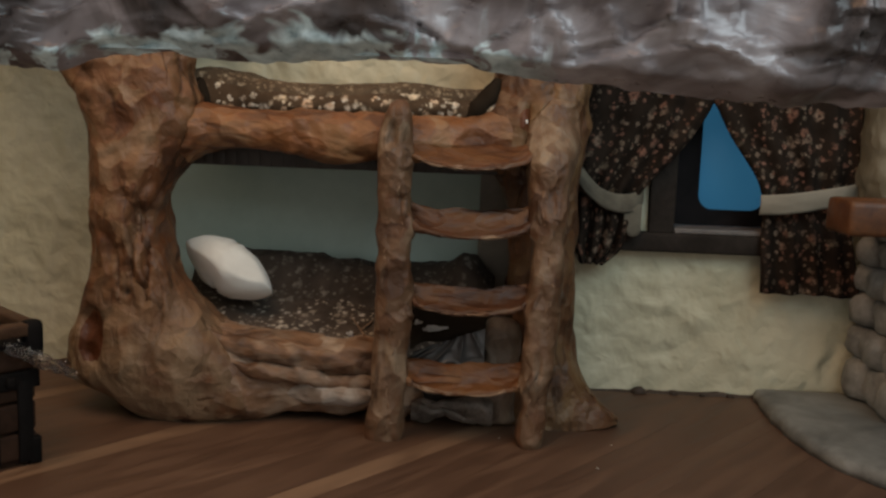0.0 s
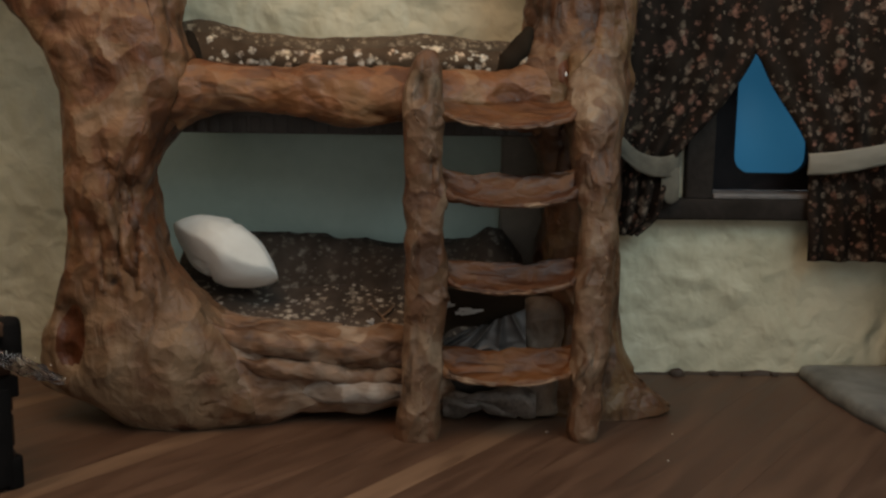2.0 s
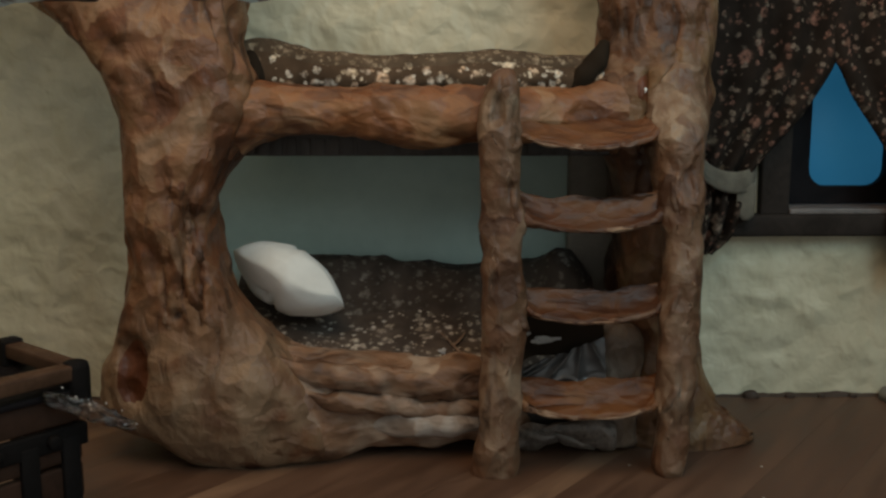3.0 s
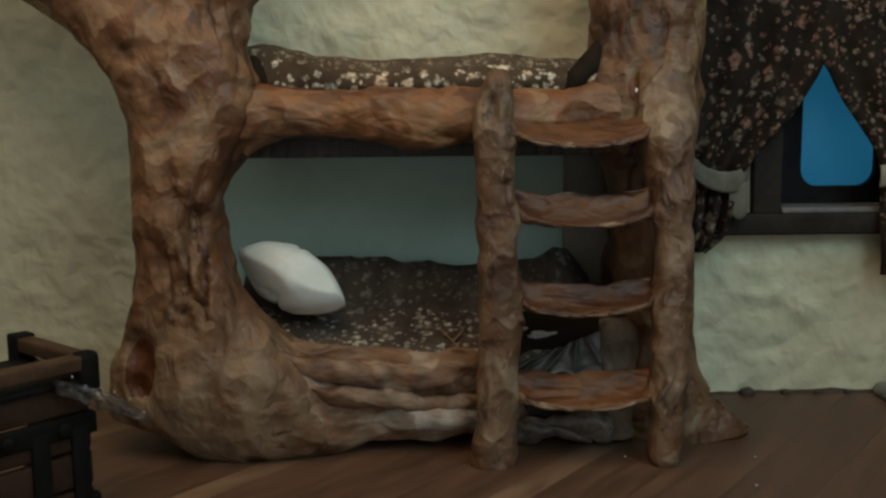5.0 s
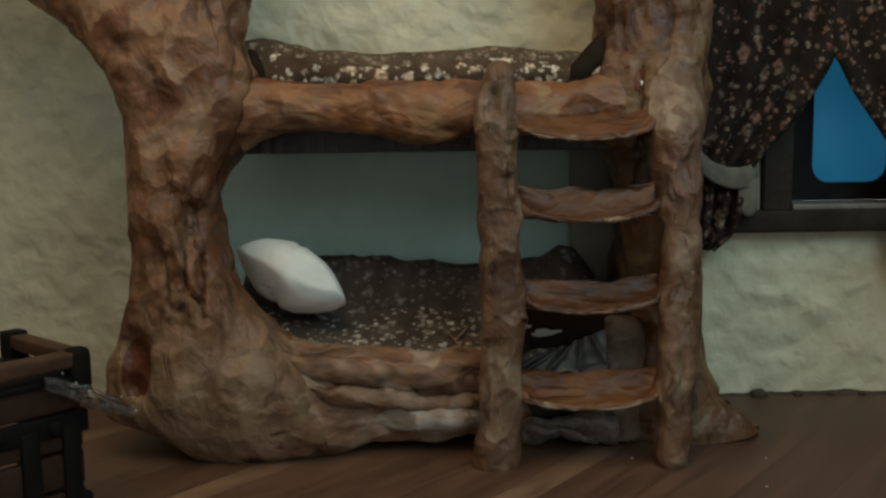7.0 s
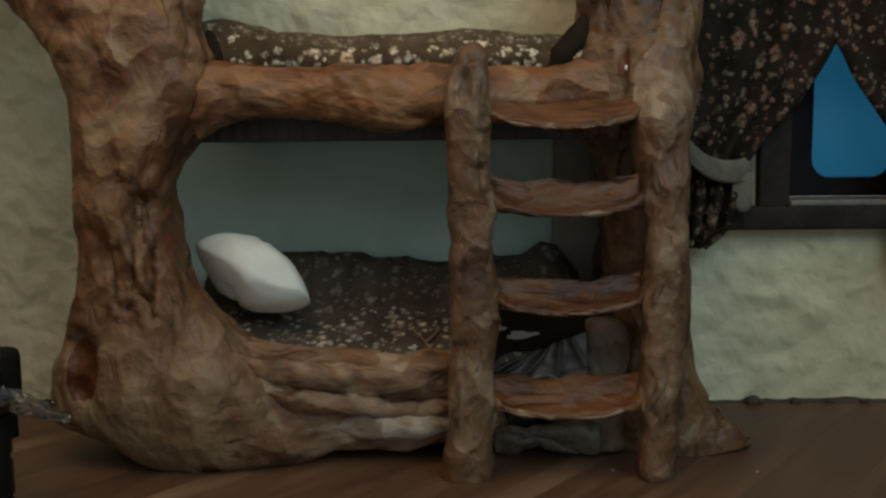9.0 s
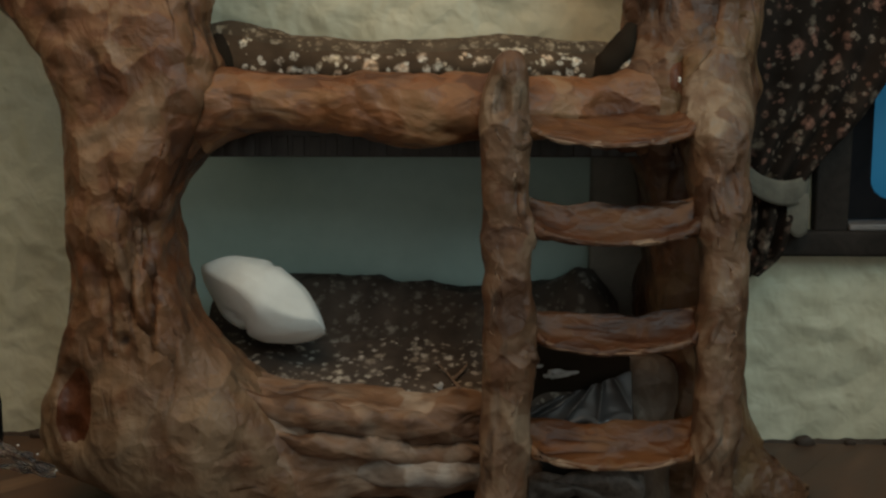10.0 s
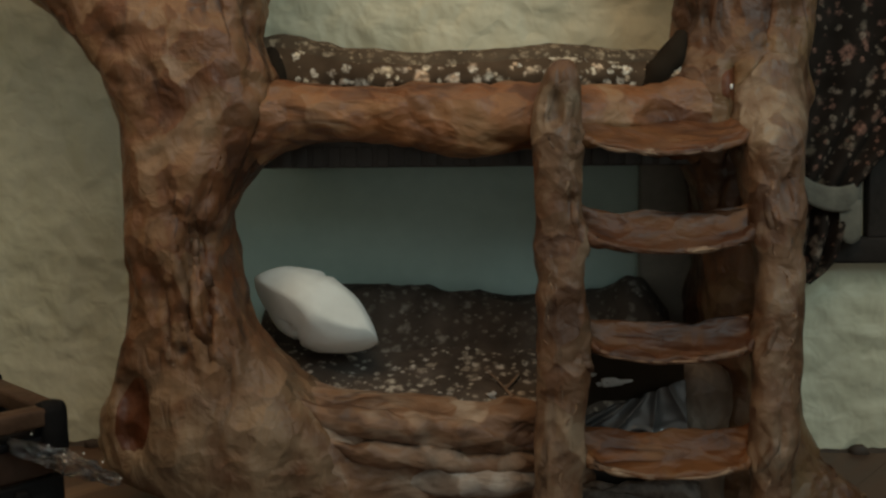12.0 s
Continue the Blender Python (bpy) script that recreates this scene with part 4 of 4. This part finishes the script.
mattress = thing("mattress", (-0.45, 0.6, 1.70), "dark mattress strewn with cream flowers on the upper bunk", "mattress")
part("cover", upper_mattress(0.24, 1.0, 0.0), TICKING, mattress)
part("front_band", upper_mattress(0.0, 0.25, 0.003), TICKING_EDGE, mattress, "front band with larger cream blossoms")
# Rolls of dark cloth added where the mattress ends lie in shade.
part("shaded_end", tube([(0.24, 0.45, 1.73), (0.30, 0.45, 1.77), (0.345, 0.46, 1.82), (0.38, 0.48, 1.88), (0.41, 0.52, 1.94)], [0.03, 0.06, 0.058, 0.045, 0.025], 40, 22, 0.02), DARK_CLOTH, mattress, "dark roll with the mattress end's shade in its colour")
part("shaded_end", tube([(-1.215, 0.32, 1.74), (-1.22, 0.33, 1.80), (-1.24, 0.36, 1.86), (-1.27, 0.60, 1.90), (-1.27, 1.0, 1.90)], [0.035, 0.045, 0.04, 0.04, 0.04], 40, 18, 0.012), DARK_CLOTH, mattress, "dark roll with the mattress end's shade in its colour")


def bedspread():
    def f(u, v):
        x = -1.42 + 1.80 * u
        w = v * 4
        if w < 1:
            y, z = 0.27 - 0.02 * math.sin(w * math.pi), 0.33 + 0.15 * w
        else:
            t = (w - 1) / 3
            y = 0.27 + 0.50 * t
            z = 0.48 + 0.16 * t + 0.02 * max(0.0, 1 - u * 3.0) * t
            z += (0.016 * n3(x, y, 0.5, 4.5) + 0.012 * n3(x, y, 3.5, 11)) * min(1, t * 4)
        return x, y + 0.008 * n3(x, y, z, 9), z + 0.005 * n3(x, y, z, 17)
    return sheet(f, 150, 60)


spread = thing("bedspread", (-0.5, 0.5, 0.33), "dark bedspread printed with small pale flowers on the lower bunk", "bedspread")
part("cover", bedspread(), SPREAD, spread)


for pts in (((-0.28, 0.02), (-0.31, 0.14), (-0.35, 0.28), (-0.40, 0.44)), ((-0.31, 0.14), (-0.27, 0.26), (-0.25, 0.36))):
    # tan threads that branch over the slope of the spread
    part("lace_thread", tube([(x, 0.27 + 0.50 * t - 0.006, 0.48 + 0.16 * t + 0.014 + (0.016 * n3(x, 0.27 + 0.5 * t, 0.5, 4.5) + 0.012 * n3(x, 0.27 + 0.5 * t, 3.5, 11)) * min(1, t * 4)) for x, t in pts], [0.007] + [0.006] * (len(pts) - 2) + [0.003], 30, 8, 0.006), LACE, spread, "tan lace thread")


def petal_patch(x, z, a, b, y, seed):
    """A scrap of pale print with a wavy outline, lying on the spread's drop."""
    def f(u, v):
        r, w = u, 2 * math.pi * v
        k = 1 + 0.28 * math.sin(3 * w + seed) + 0.15 * math.sin(5 * w)
        return x + a * r * k * math.cos(w), y - 0.006 * (1 - r) + 0.005 * n3(r, w, seed, 2), z + b * r * k * math.sin(w)
    return sheet(f, 6, 30, 0.004)


for x, z, a, b, seed in ((0.125, 0.565, 0.052, 0.017, 1.0), (0.025, 0.595, 0.022, 0.013, 2.0), (0.075, 0.555, 0.020, 0.012, 4.0), (-0.362, 0.498, 0.017, 0.016, 5.0)):
    part("printed_blossom", petal_patch(x, z, a, b, 0.250 if x > 0 else 0.290, seed), PATCH, spread, "large white printed blossom")
part("end_flap", sheet(lambda u, v: (-0.02 + 0.42 * u, 0.262 + 0.02 * n3(u * 4, v * 3, 2, 1) + 0.03 * v, 0.40 + 0.27 * v + 0.01 * n3(u * 5, 3, v, 1)), 40, 20, 0.006), DARK_CLOTH, spread, "dark turned-down end")


def blanket():
    """A dark blanket heaped along the wall side of the lower bunk."""
    def f(u, v):
        x = -1.42 + 1.86 * u
        y = 0.58 + 0.52 * v
        rise = math.sin(min(1.0, v * 1.35) * math.pi / 2)
        top = 0.80 + 0.035 * math.sin(u * 7.0) + 0.05 * n3(x, 0, 7.0, 2.5)
        z = 0.50 + (top - 0.50) * rise
        z += (0.05 * (1 - 2.4 * abs(n3(x, y, 1.0, 3.6))) + 0.02 * (1 - 2.4 * abs(n3(x, y, 5.0, 9)))) * rise * (1 - 0.6 * v)
        z += 0.13 * math.exp(-(abs(x - 0.26) / 0.10) ** 2 - ((y - 0.80) / 0.12) ** 2) - 0.10 * max(0.0, x - 0.33) / 0.1
        return x, y + 0.02 * n3(x, y, z, 6), z
    return sheet(f, 150, 50)


single("blanket", blanket(), BLANKET, "dark brown blanket heaped against the wall on the lower bunk", "blanket")


def cushion(size, seed):
    """A square cushion with pinched corners and a few creases, in its own axes."""
    a, b, h = size
    n = 36
    def side(sign):
        def f(u, v):
            p, q = 2 * u - 1, 2 * v - 1
            t = max(0.0, (1 - abs(p) ** 1.8)) ** 0.85 * max(0.0, (1 - abs(q) ** 2.4)) ** 0.55
            k = 0.014 * n3(p * 1.3 + seed, q * 1.3, sign, 1.9) + 0.006 * n3(p + seed, q, sign, 4.2)
            crease = (-0.026 * math.exp(-((p + 0.05 + 0.12 * q) / 0.045) ** 2) - 0.026 * math.exp(-((q - 0.10 - 0.5 * p) / 0.09) ** 2) * (p < 0.1) - 0.032 * math.exp(-((q + 0.25 + 0.7 * p) / 0.08) ** 2) * (p < 0)) * t
            return a * p * (1 - 0.10 * q * q), b * q * (1 - 0.62 * abs(p) ** 2.6), sign * (h * t + (k + crease) * t)
        v, fc = sheet(f, n, n)
        return v, (fc if sign > 0 else [g[::-1] for g in fc])
    return joined(side(1), side(-1))


def placed(shape, m):
    return [tuple(m @ Vector(v)) for v in shape[0]], shape[1]


def creased(shape, folds):
    """Presses flat facets into a cushion: (direction, share of its reach that is left) for each."""
    verts = [Vector(v) for v in shape[0]]
    middle = sum(verts, Vector()) / len(verts)
    for n, keep in folds:
        n = Vector(n).normalized()
        reach = keep * max(n.dot(v - middle) for v in verts)
        verts = [v - n * (0.75 * max(0.0, n.dot(v - middle) - reach)) for v in verts]
    return [tuple(v) for v in verts], shape[1]


pillow_pose = Matrix.Translation((-1.115, 0.48, 0.81)) @ Euler((radians(-38), radians(21), radians(-17))).to_matrix().to_4x4()
single("pillow", creased(placed(cushion((0.31, 0.22, 0.15), 2.0), pillow_pose), (((0.42, -0.80, 0.42), 0.86), ((-0.62, -0.62, -0.40), 0.74), ((-0.40, -0.70, 0.60), 0.88))), PILLOW, "small white cotton pillow leaning in the lower bunk", "pillow")


def satin_fold():
    """A limp cloth with a few sharp folds that fan out from its upper corner."""
    creases = ((-2.55, 0.065), (-2.28, 0.050), (-1.98, 0.060), (-1.62, 0.045), (-1.30, 0.035))
    def f(u, v):
        x = 0.00 + 0.40 * u
        z = 0.33 + (0.10 + 0.15 * u) * v
        fan = math.atan2(v - 1.35, u - 0.72)
        fold = sum(a * math.exp(-abs(fan - c) / 0.06) for c, a in creases) * min(1.0, 0.3 + v)
        hem = 0.020 * math.sin(v * 22 + 5 * n3(u * 3, 0, 0, 1)) * max(0.0, 1 - v * 2.6)
        return x, 0.245 - 0.03 * (1 - v) - fold + hem + 0.012 * n3(x, 0, z, 14), z + 0.015 * n3(x, 1, z, 8)
    return sheet(f, 110, 60, 0.006)


single("satin_cloth", satin_fold(), SATIN, "grey satin cloth hanging over the edge of the lower bunk", "cloth")

# ---- the window ----
window = thing("window_1", (1.92, WALL_Y, 1.0), "", "", "")
tagged(window, "black-framed window with a blue sky card behind", kind="structure")
part("window_frame", box(1.385, 1.545, WALL_Y - 0.06, WALL_Y + 0.02, 1.05, 2.10, 0.012), GREY_WOOD, window)
part("window_frame", box(2.30, 2.46, WALL_Y - 0.06, WALL_Y + 0.02, 1.05, 2.10, 0.012), GREY_WOOD, window)
part("window_frame", box(1.385, 2.46, WALL_Y - 0.06, WALL_Y + 0.02, 2.10, 2.26, 0.012), GREY_WOOD, window)
part("window_sill", box(1.10, 2.62, WALL_Y - 0.10, WALL_Y + 0.01, 0.935, 1.055, 0.014, 0, 0.004), GREY_WOOD, window)
part("sill_strip", box(1.545, 2.30, WALL_Y - 0.075, WALL_Y + 0.20, 1.055, 1.085, 0.006), SILL_EDGE, window, "pale strip on the sill")


def inner_board():
    """A black board in the opening with a round-cornered hole."""
    x0, x1, z0, z1, r = 1.72, 2.155, 1.19, 2.02, 0.10
    outer, inner = [], []
    for cx, cz, a0 in ((x1 - r, z1 - r, 0), (x0 + r, z1 - r, 90), (x0 + r, z0 + r, 180), (x1 - r, z0 + r, 270)):
        for k in range(7):
            a = radians(a0 + 15 * k)
            inner.append((cx + r * math.cos(a), cz + r * math.sin(a)))
            outer.append((2.335 if math.cos(a0 / 57.3 + 0.785) > 0 else 1.505, 2.055 if math.sin(a0 / 57.3 + 0.785) > 0 else 1.09))
    n, verts = len(inner), []
    for y in (WALL_Y + 0.14, WALL_Y + 0.19):
        verts += [(x, y, z) for x, z in inner] + [(x, y, z) for x, z in outer]
    faces = []
    for k in range(n):
        j = (k + 1) % n
        if outer[k] == outer[j]:
            faces += [(k, j, n + k), (2 * n + j, 2 * n + k, 3 * n + k)]
        else:
            faces += [(k, j, n + j, n + k), (2 * n + j, 2 * n + k, 3 * n + k, 3 * n + j)]
        faces.append((k, 2 * n + k, 2 * n + j, j))
    return verts, faces


part("sash", inner_board(), BLACK_WOOD, window, "black inner board with rounded opening", smooth=False)
part("pane", box(1.51, 2.33, WALL_Y + 0.215, WALL_Y + 0.235, 1.09, 2.05, 0), BLUE, window, "bright blue card, faintly glowing")


# ---- curtains ----
def curtain(inner, outer, z_rows, y_mid, folds, seed):
    """A pleated curtain between two edges that run down the given heights."""
    rows = spline(list(zip(z_rows, inner, outer)), 70)
    def f(u, v):
        k = min(68, int(v * 69))
        t = v * 69 - k
        z, a, b = rows[k] * (1 - t) + rows[k + 1] * t
        x = b + (a - b) * u
        width = abs(a - b)
        deep = 0.016 + 0.014 * min(1.0, 0.3 / max(0.1, width))
        y = y_mid + deep * math.sin(u * folds * 2 * math.pi + 1.2 * n3(u * 2, v * 2, seed, 1)) + 0.02 * n3(x, z, seed, 5)
        return x, y, z + 0.012 * n3(x, seed, z, 4)
    return sheet(f, 90, 69, 0.008)


single("curtain", curtain((1.74, 1.73, 1.70, 1.60, 1.47, 1.36, 1.27, 1.25, 1.23, 1.20, 1.10), (0.92, 0.92, 0.92, 0.90, 0.89, 0.89, 0.90, 0.90, 0.90, 0.91, 0.96), (2.32, 2.0, 1.84, 1.66, 1.50, 1.37, 1.24, 1.12, 1.03, 0.94, 0.85), 0.99, 4, 3.0),
       CURTAIN, "dark brown curtain printed with small pink flowers, tied back", "curtain", group="curtains")
single("curtain", curtain((1.67, 1.68, 1.745, 1.825, 1.93, 2.01, 2.05, 2.06, 2.06, 2.07, 2.08), (2.60, 2.60, 2.60, 2.60, 2.60, 2.58, 2.55, 2.58, 2.62, 2.66, 2.68), (2.32, 1.96, 1.82, 1.68, 1.53, 1.40, 1.27, 1.15, 1.0, 0.85, 0.71), 0.985, 4, 8.0),
       CURTAIN, "dark brown curtain printed with pink flowers, tied back beside the fireplace", "curtain", group="curtains")
single("curtain_rod", tube([(0.85, 1.0, 2.30), (1.75, 1.0, 2.31), (2.66, 1.0, 2.30)], [0.022, 0.022, 0.022], 20, 12, 0.0), GREY_WOOD, "thin dark wooden curtain rod", "rod")


def ribbon(points, half, seed):
    line = spline([(*p, h) for p, h in zip(points, half)], 30)
    def f(u, v):
        k = min(28, int(u * 29))
        t = u * 29 - k
        x, y, z, h = line[k] * (1 - t) + line[k + 1] * t
        return x, y - 0.008 * math.sin(v * math.pi) + 0.008 * n3(x, v, seed, 9), z + h * (2 * v - 1)
    return sheet(f, 40, 8, 0.006)


single("curtain_tie", ribbon([(0.88, 0.93, 1.47), (0.96, 0.90, 1.37), (1.05, 0.90, 1.285), (1.13, 0.91, 1.25), (1.21, 0.93, 1.24), (1.29, 0.97, 1.255), (1.34, 1.04, 1.29)], [0.045, 0.058, 0.055, 0.056, 0.058, 0.06, 0.055], 1.0), DIM_RIBBON, "greyish cream ribbon tying back a curtain", "curtain tie", group="curtain ties")
single("curtain_tie", ribbon([(1.215, 0.955, 1.15), (1.245, 0.955, 1.14), (1.285, 0.965, 1.135), (1.325, 0.985, 1.145)], [0.06, 0.095, 0.10, 0.09], 4.0), DIM_RIBBON, "loose end of a greyish cream curtain ribbon", "curtain tie", group="curtain ties")
single("curtain_tie", ribbon([(2.02, 0.92, 1.265), (2.18, 0.89, 1.28), (2.35, 0.89, 1.31), (2.52, 0.90, 1.345), (2.62, 0.97, 1.36)], [0.06, 0.062, 0.06, 0.058, 0.055], 2.0), RIBBON, "cream ribbon tying back a curtain", "curtain tie", group="curtain ties")

# ---- the fireplace ----
fire = thing("fireplace", (3.1, 0.6, 0), "grey stone fireplace with a wooden mantel on a slate hearth", "fireplace")


for x, r in ((1.40, 0.034), (1.62, 0.020), (1.80, 0.014), (1.98, 0.017), (-2.4, 0.03)):
    part("lump", pebble(x, WALL_Y - 0.025, 0.004, r * 1.3, r, r * 1.1, x), SEAM, baseboard)
part("core", box(2.80, 3.60, 0.50, WALL_Y - 0.01, 0.06, 1.25, 0.03), STONE, fire)
part("chimney_breast", trunk([(1.2, 2.62, 3.65, 0.62, 1.12), (1.6, 2.61, 3.65, 0.62, 1.12), (2.2, 2.63, 3.65, 0.64, 1.12), (2.89, 2.66, 3.65, 0.66, 1.12)], 40, 48, 0.02, 0.01, 7.0, 2.2), BREAST, fire, "grey-green plaster chimney breast")
rng = random.Random(5)
z = 0.08
for row in range(6):
    h = (0.26, 0.20, 0.21, 0.18, 0.17, 0.15)[row]
    for y in (0.48, 0.72, 0.96):
        part("stone", pebble(2.80 + rng.uniform(-0.03, 0.03), y + rng.uniform(-0.03, 0.03), z + h / 2, 0.14, 0.135, h * 0.56, rng.uniform(0, 50)), STONE, fire)
    for x in (3.02, 3.26, 3.50):
        part("stone", pebble(x + rng.uniform(-0.03, 0.03), 0.45, z + h / 2, 0.14, 0.10, h * 0.56, rng.uniform(0, 50)), STONE, fire)
    z += h
part("mantel", box(2.31, 3.75, 0.24, 0.63, 1.17, 1.36, 0.03, 0, 0.02), MANTEL, fire, "orange-brown wooden mantel shelf")


def hearth_slab():
    rim = spline([(2.13, 1.10), (2.11, 0.85), (2.12, 0.50), (2.16, 0.19), (2.27, -0.14), (2.45, -0.38), (2.75, -0.58), (3.2, -0.66), (3.7, -0.62), (3.95, -0.3)], 90)
    rim = [(x + 0.018 * n3(x, y, 0, 9), y + 0.018 * n3(y, x, 0, 9)) for x, y in rim] + [(3.95, 1.10)]
    cx, cy, rings = 3.0, 0.5, []
    for s, zz in ((1.0, 0.0), (1.0, 0.035), (0.985, 0.065), (0.95, 0.078), (0.8, 0.082), (0.5, 0.085), (0.05, 0.085)):
        rings.append([(cx + (x - cx) * s, cy + (y - cy) * s, zz + 0.012 * n3(x * s, y * s, 0, 5) * (zz > 0)) for x, y in rim])
    return skin(rings)


part("hearth", hearth_slab(), SLATE, fire, "thin grey slate hearth slab with a chipped edge")

# ---- the chest ----
chest = thing("chest", (-2.2, -0.75, 0), "brown wooden chest with black iron straps and corners", "chest")
CHEST = Matrix.Translation((-1.74, -0.60, 0)) @ Matrix.Diagonal((1, 1, 1.07, 1)) @ Matrix.Rotation(radians(-40), 4, "Z")


def in_chest(shape):
    return placed(shape, CHEST)


# in the chest's own axes its corner post stands at the origin, the front runs along -y and the back along -x
for k, (a, b) in enumerate(((0.03, 0.15), (0.165, 0.29), (0.305, 0.43), (0.445, 0.56))):
    part("front_board", in_chest(box(-0.045, -0.005, -0.78, -0.01, a, b, 0.010)), CHEST_WOOD, chest)
    part("side_board", in_chest(box(-0.52, -0.01, -0.045, -0.005, a, b, 0.010)), CHEST_WOOD, chest)
part("bottom", in_chest(box(-0.52, -0.03, -0.78, -0.03, 0.0, 0.05, 0.01)), CHEST_WOOD, chest)
part("lid", in_chest(box(-0.52, 0.01, -0.80, 0.02, 0.545, 0.57, 0.008)), BLACK_WOOD, chest)
part("lid_rim", in_chest(box(-0.05, 0.025, -0.80, 0.025, 0.60, 0.655, 0.010)), CHEST_EDGE, chest, "lighter brown lid edge")
part("lid_rim", in_chest(box(-0.52, -0.05, -0.05, 0.025, 0.60, 0.655, 0.010)), CHEST_EDGE, chest, "lighter brown lid edge")
part("corner_cap", in_chest(box(-0.055, 0.032, -0.055, 0.032, 0.50, 0.668, 0.030)), IRON, chest)
part("corner_cap", in_chest(box(-0.56, -0.48, -0.06, 0.03, 0.54, 0.668, 0.012)), IRON, chest)
part("corner_cap", in_chest(box(-0.05, 0.014, -0.05, 0.014, 0.0, 0.13, 0.015)), IRON, chest)
part("strap", in_chest(box(-0.02, 0.012, -0.80, 0.010, 0.36, 0.44, 0.008)), IRON, chest)
part("strap", in_chest(box(-0.52, 0.010, -0.02, 0.012, 0.36, 0.44, 0.008)), IRON, chest)
for y in (-0.06, -0.22, -0.48):
    part("strap", in_chest(box(-0.018, 0.014, y - 0.035, y + 0.035, 0.02, 0.40, 0.008)), IRON, chest)
for y in (-0.13, -0.35, -0.6):
    part("rivet", in_chest(pebble(0.018, y, 0.40, 0.018, 0.026, 0.026, y)), IRON, chest)
def crumpled_film(u, v):
    x, y, z = 0.025 + 0.105 * u, -0.16 + 0.29 * u, 0.575 - 0.155 * u
    wide = 0.036 * (0.55 + 0.45 * math.sin(math.pi * u))
    return x + 0.05 * n3(u * 3, v * 2, 1.0, 2.2) + 0.02 * n3(u, v, 4.0, 9), y + 0.03 * n3(u * 2, v * 2, 7.0, 3), z + wide * (2 * v - 1) + 0.02 * n3(u, v, 9.0, 7)


handle = part("handle", in_chest(sheet(crumpled_film, 44, 16, 0.002)), CLEAR, chest, "crumpled clear glittering film used as a handle")
# The film's sparkle is put into tiny solid white dots.
for k in range(10):
    t = k / 9
    part("sparkle_dot", in_chest(pebble(0.045 + 0.095 * t + 0.035 * math.sin(k * 2.9), -0.10 + 0.22 * t, 0.565 - 0.12 * t + 0.03 * math.cos(k * 3.7), 0.0022 + 0.0012 * math.sin(k * 5.1), 0.0025, 0.0025, k)), BEAD, handle)


for x, y, r in ((1.00, -0.27, 0.0045), (1.11, 0.08, 0.004), (0.50, 0.10, 0.0035)):
    single("crumb", pebble(x, y, r * 0.6, r * 1.3, r, r * 0.6, x), CRUMB, "tiny white crumb of plaster on the floor", "crumb", group="crumbs")


# ---- the roof's edge ----
def roof_edge(low, high, lean, seed):
    """Crumpled paper: facets that tilt this way and that, with sharp creases between them."""
    def facets(x, z, scale, k):
        p = Vector((x * scale + 0.35 * noise.noise((x * 3, z * 3, k)), z * scale * 1.25, k + seed))
        near = noise.voronoi(p)
        d, c = near[0], near[1][0]
        tilt = math.sin(c.x * 91 + c.y * 57 + k), math.cos(c.x * 37 + c.y * 83 + k)
        return (p.x - c.x) * tilt[0] + (p.y - c.y) * tilt[1] - 0.5 * min(0.35, d[1] - d[0])

    def f(u, v):
        x = -4.28 + 8.65 * u
        rim = 1.872 - 0.055 * max(0, min(1, (x - 0.35) / 0.7)) + 0.016 * n3(x, seed, 0, 3.0) + 0.016 * n3(x, seed, 1, 11) + 0.007 * n3(x, seed, 2, 30)
        rim += 0.014 * max(0.0, min(1.0, (0.55 - x) / 0.2)) - 0.045 * max(0.0, min(1.0, (-0.52 - x) / 0.18))
        w = low + (high - low) * v
        z = rim + w
        y = -2.60 - lean * w + 0.06 * n3(x, seed, z, 2.0)
        y -= (0.11 * facets(x, z, 2.6, 1.0) + 0.06 * facets(x, z, 5.0, 5.0)) * min(1, 0.25 + w * 5) + 0.012 * facets(x, z, 13.0, 9.0)
        if w < 0.04:
            y += (0.04 - w) * 2.2
        return x, y, z
    return f


roof = thing("roof_edge", (-0.4, -2.4, 1.88), "crumpled grey-violet painted roof edge with a pale blue rim", "roof edge")
part("crumpled_skin", sheet(roof_edge(0.0, 0.50, 0.25, 4.0), 560, 64), CRUMPLE, roof)
part("underside", sheet(lambda u, v: (-4.28 + 8.65 * u, -2.55 + 0.20 * v, 1.90 + 0.46 * v), 60, 4), CRUMPLE, roof)


# ---- floor boards ----
def floor_board(width, length):
    return box(-length / 2, length / 2, -width / 2, width / 2, -0.05, 0.0, 0.0)


def lay_boards():
    angle = radians(52)
    along, across = Vector((math.cos(angle), math.sin(angle), 0)), Vector((math.sin(angle), -math.cos(angle), 0))
    widths = [0.14, 0.33, 0.31, 0.32]
    shared = {}
    pos, k = -5.405, 0
    while pos < 5.6:
        w = widths[k % 4]
        mid = across * (pos + w / 2 - 0.0)
        # clip the board to the floor's rectangle
        ts = [t / 20 for t in range(-200, 200) if -4.2 < (mid + along * t / 20).x < 4.3 and -2.85 < (mid + along * t / 20).y < WALL_Y + 0.2]
        if ts and ts[-1] - ts[0] > 0.3:
            length = ts[-1] - ts[0]
            v, fc = floor_board(w - 0.0008, length)
            c = mid + along * (ts[0] + ts[-1]) / 2
            ob = new("plank", mesh_of("plank", v, fc, PALE_FLOOR if k % 4 == 0 and pos < 1.0 else FLOOR, False))
            ob.parent = floor
            ob.location = [q * U for q in (c.x, c.y, 0.0)]
            ob.rotation_euler = (0, 0, angle)
        pos += w
        k += 1


lay_boards()
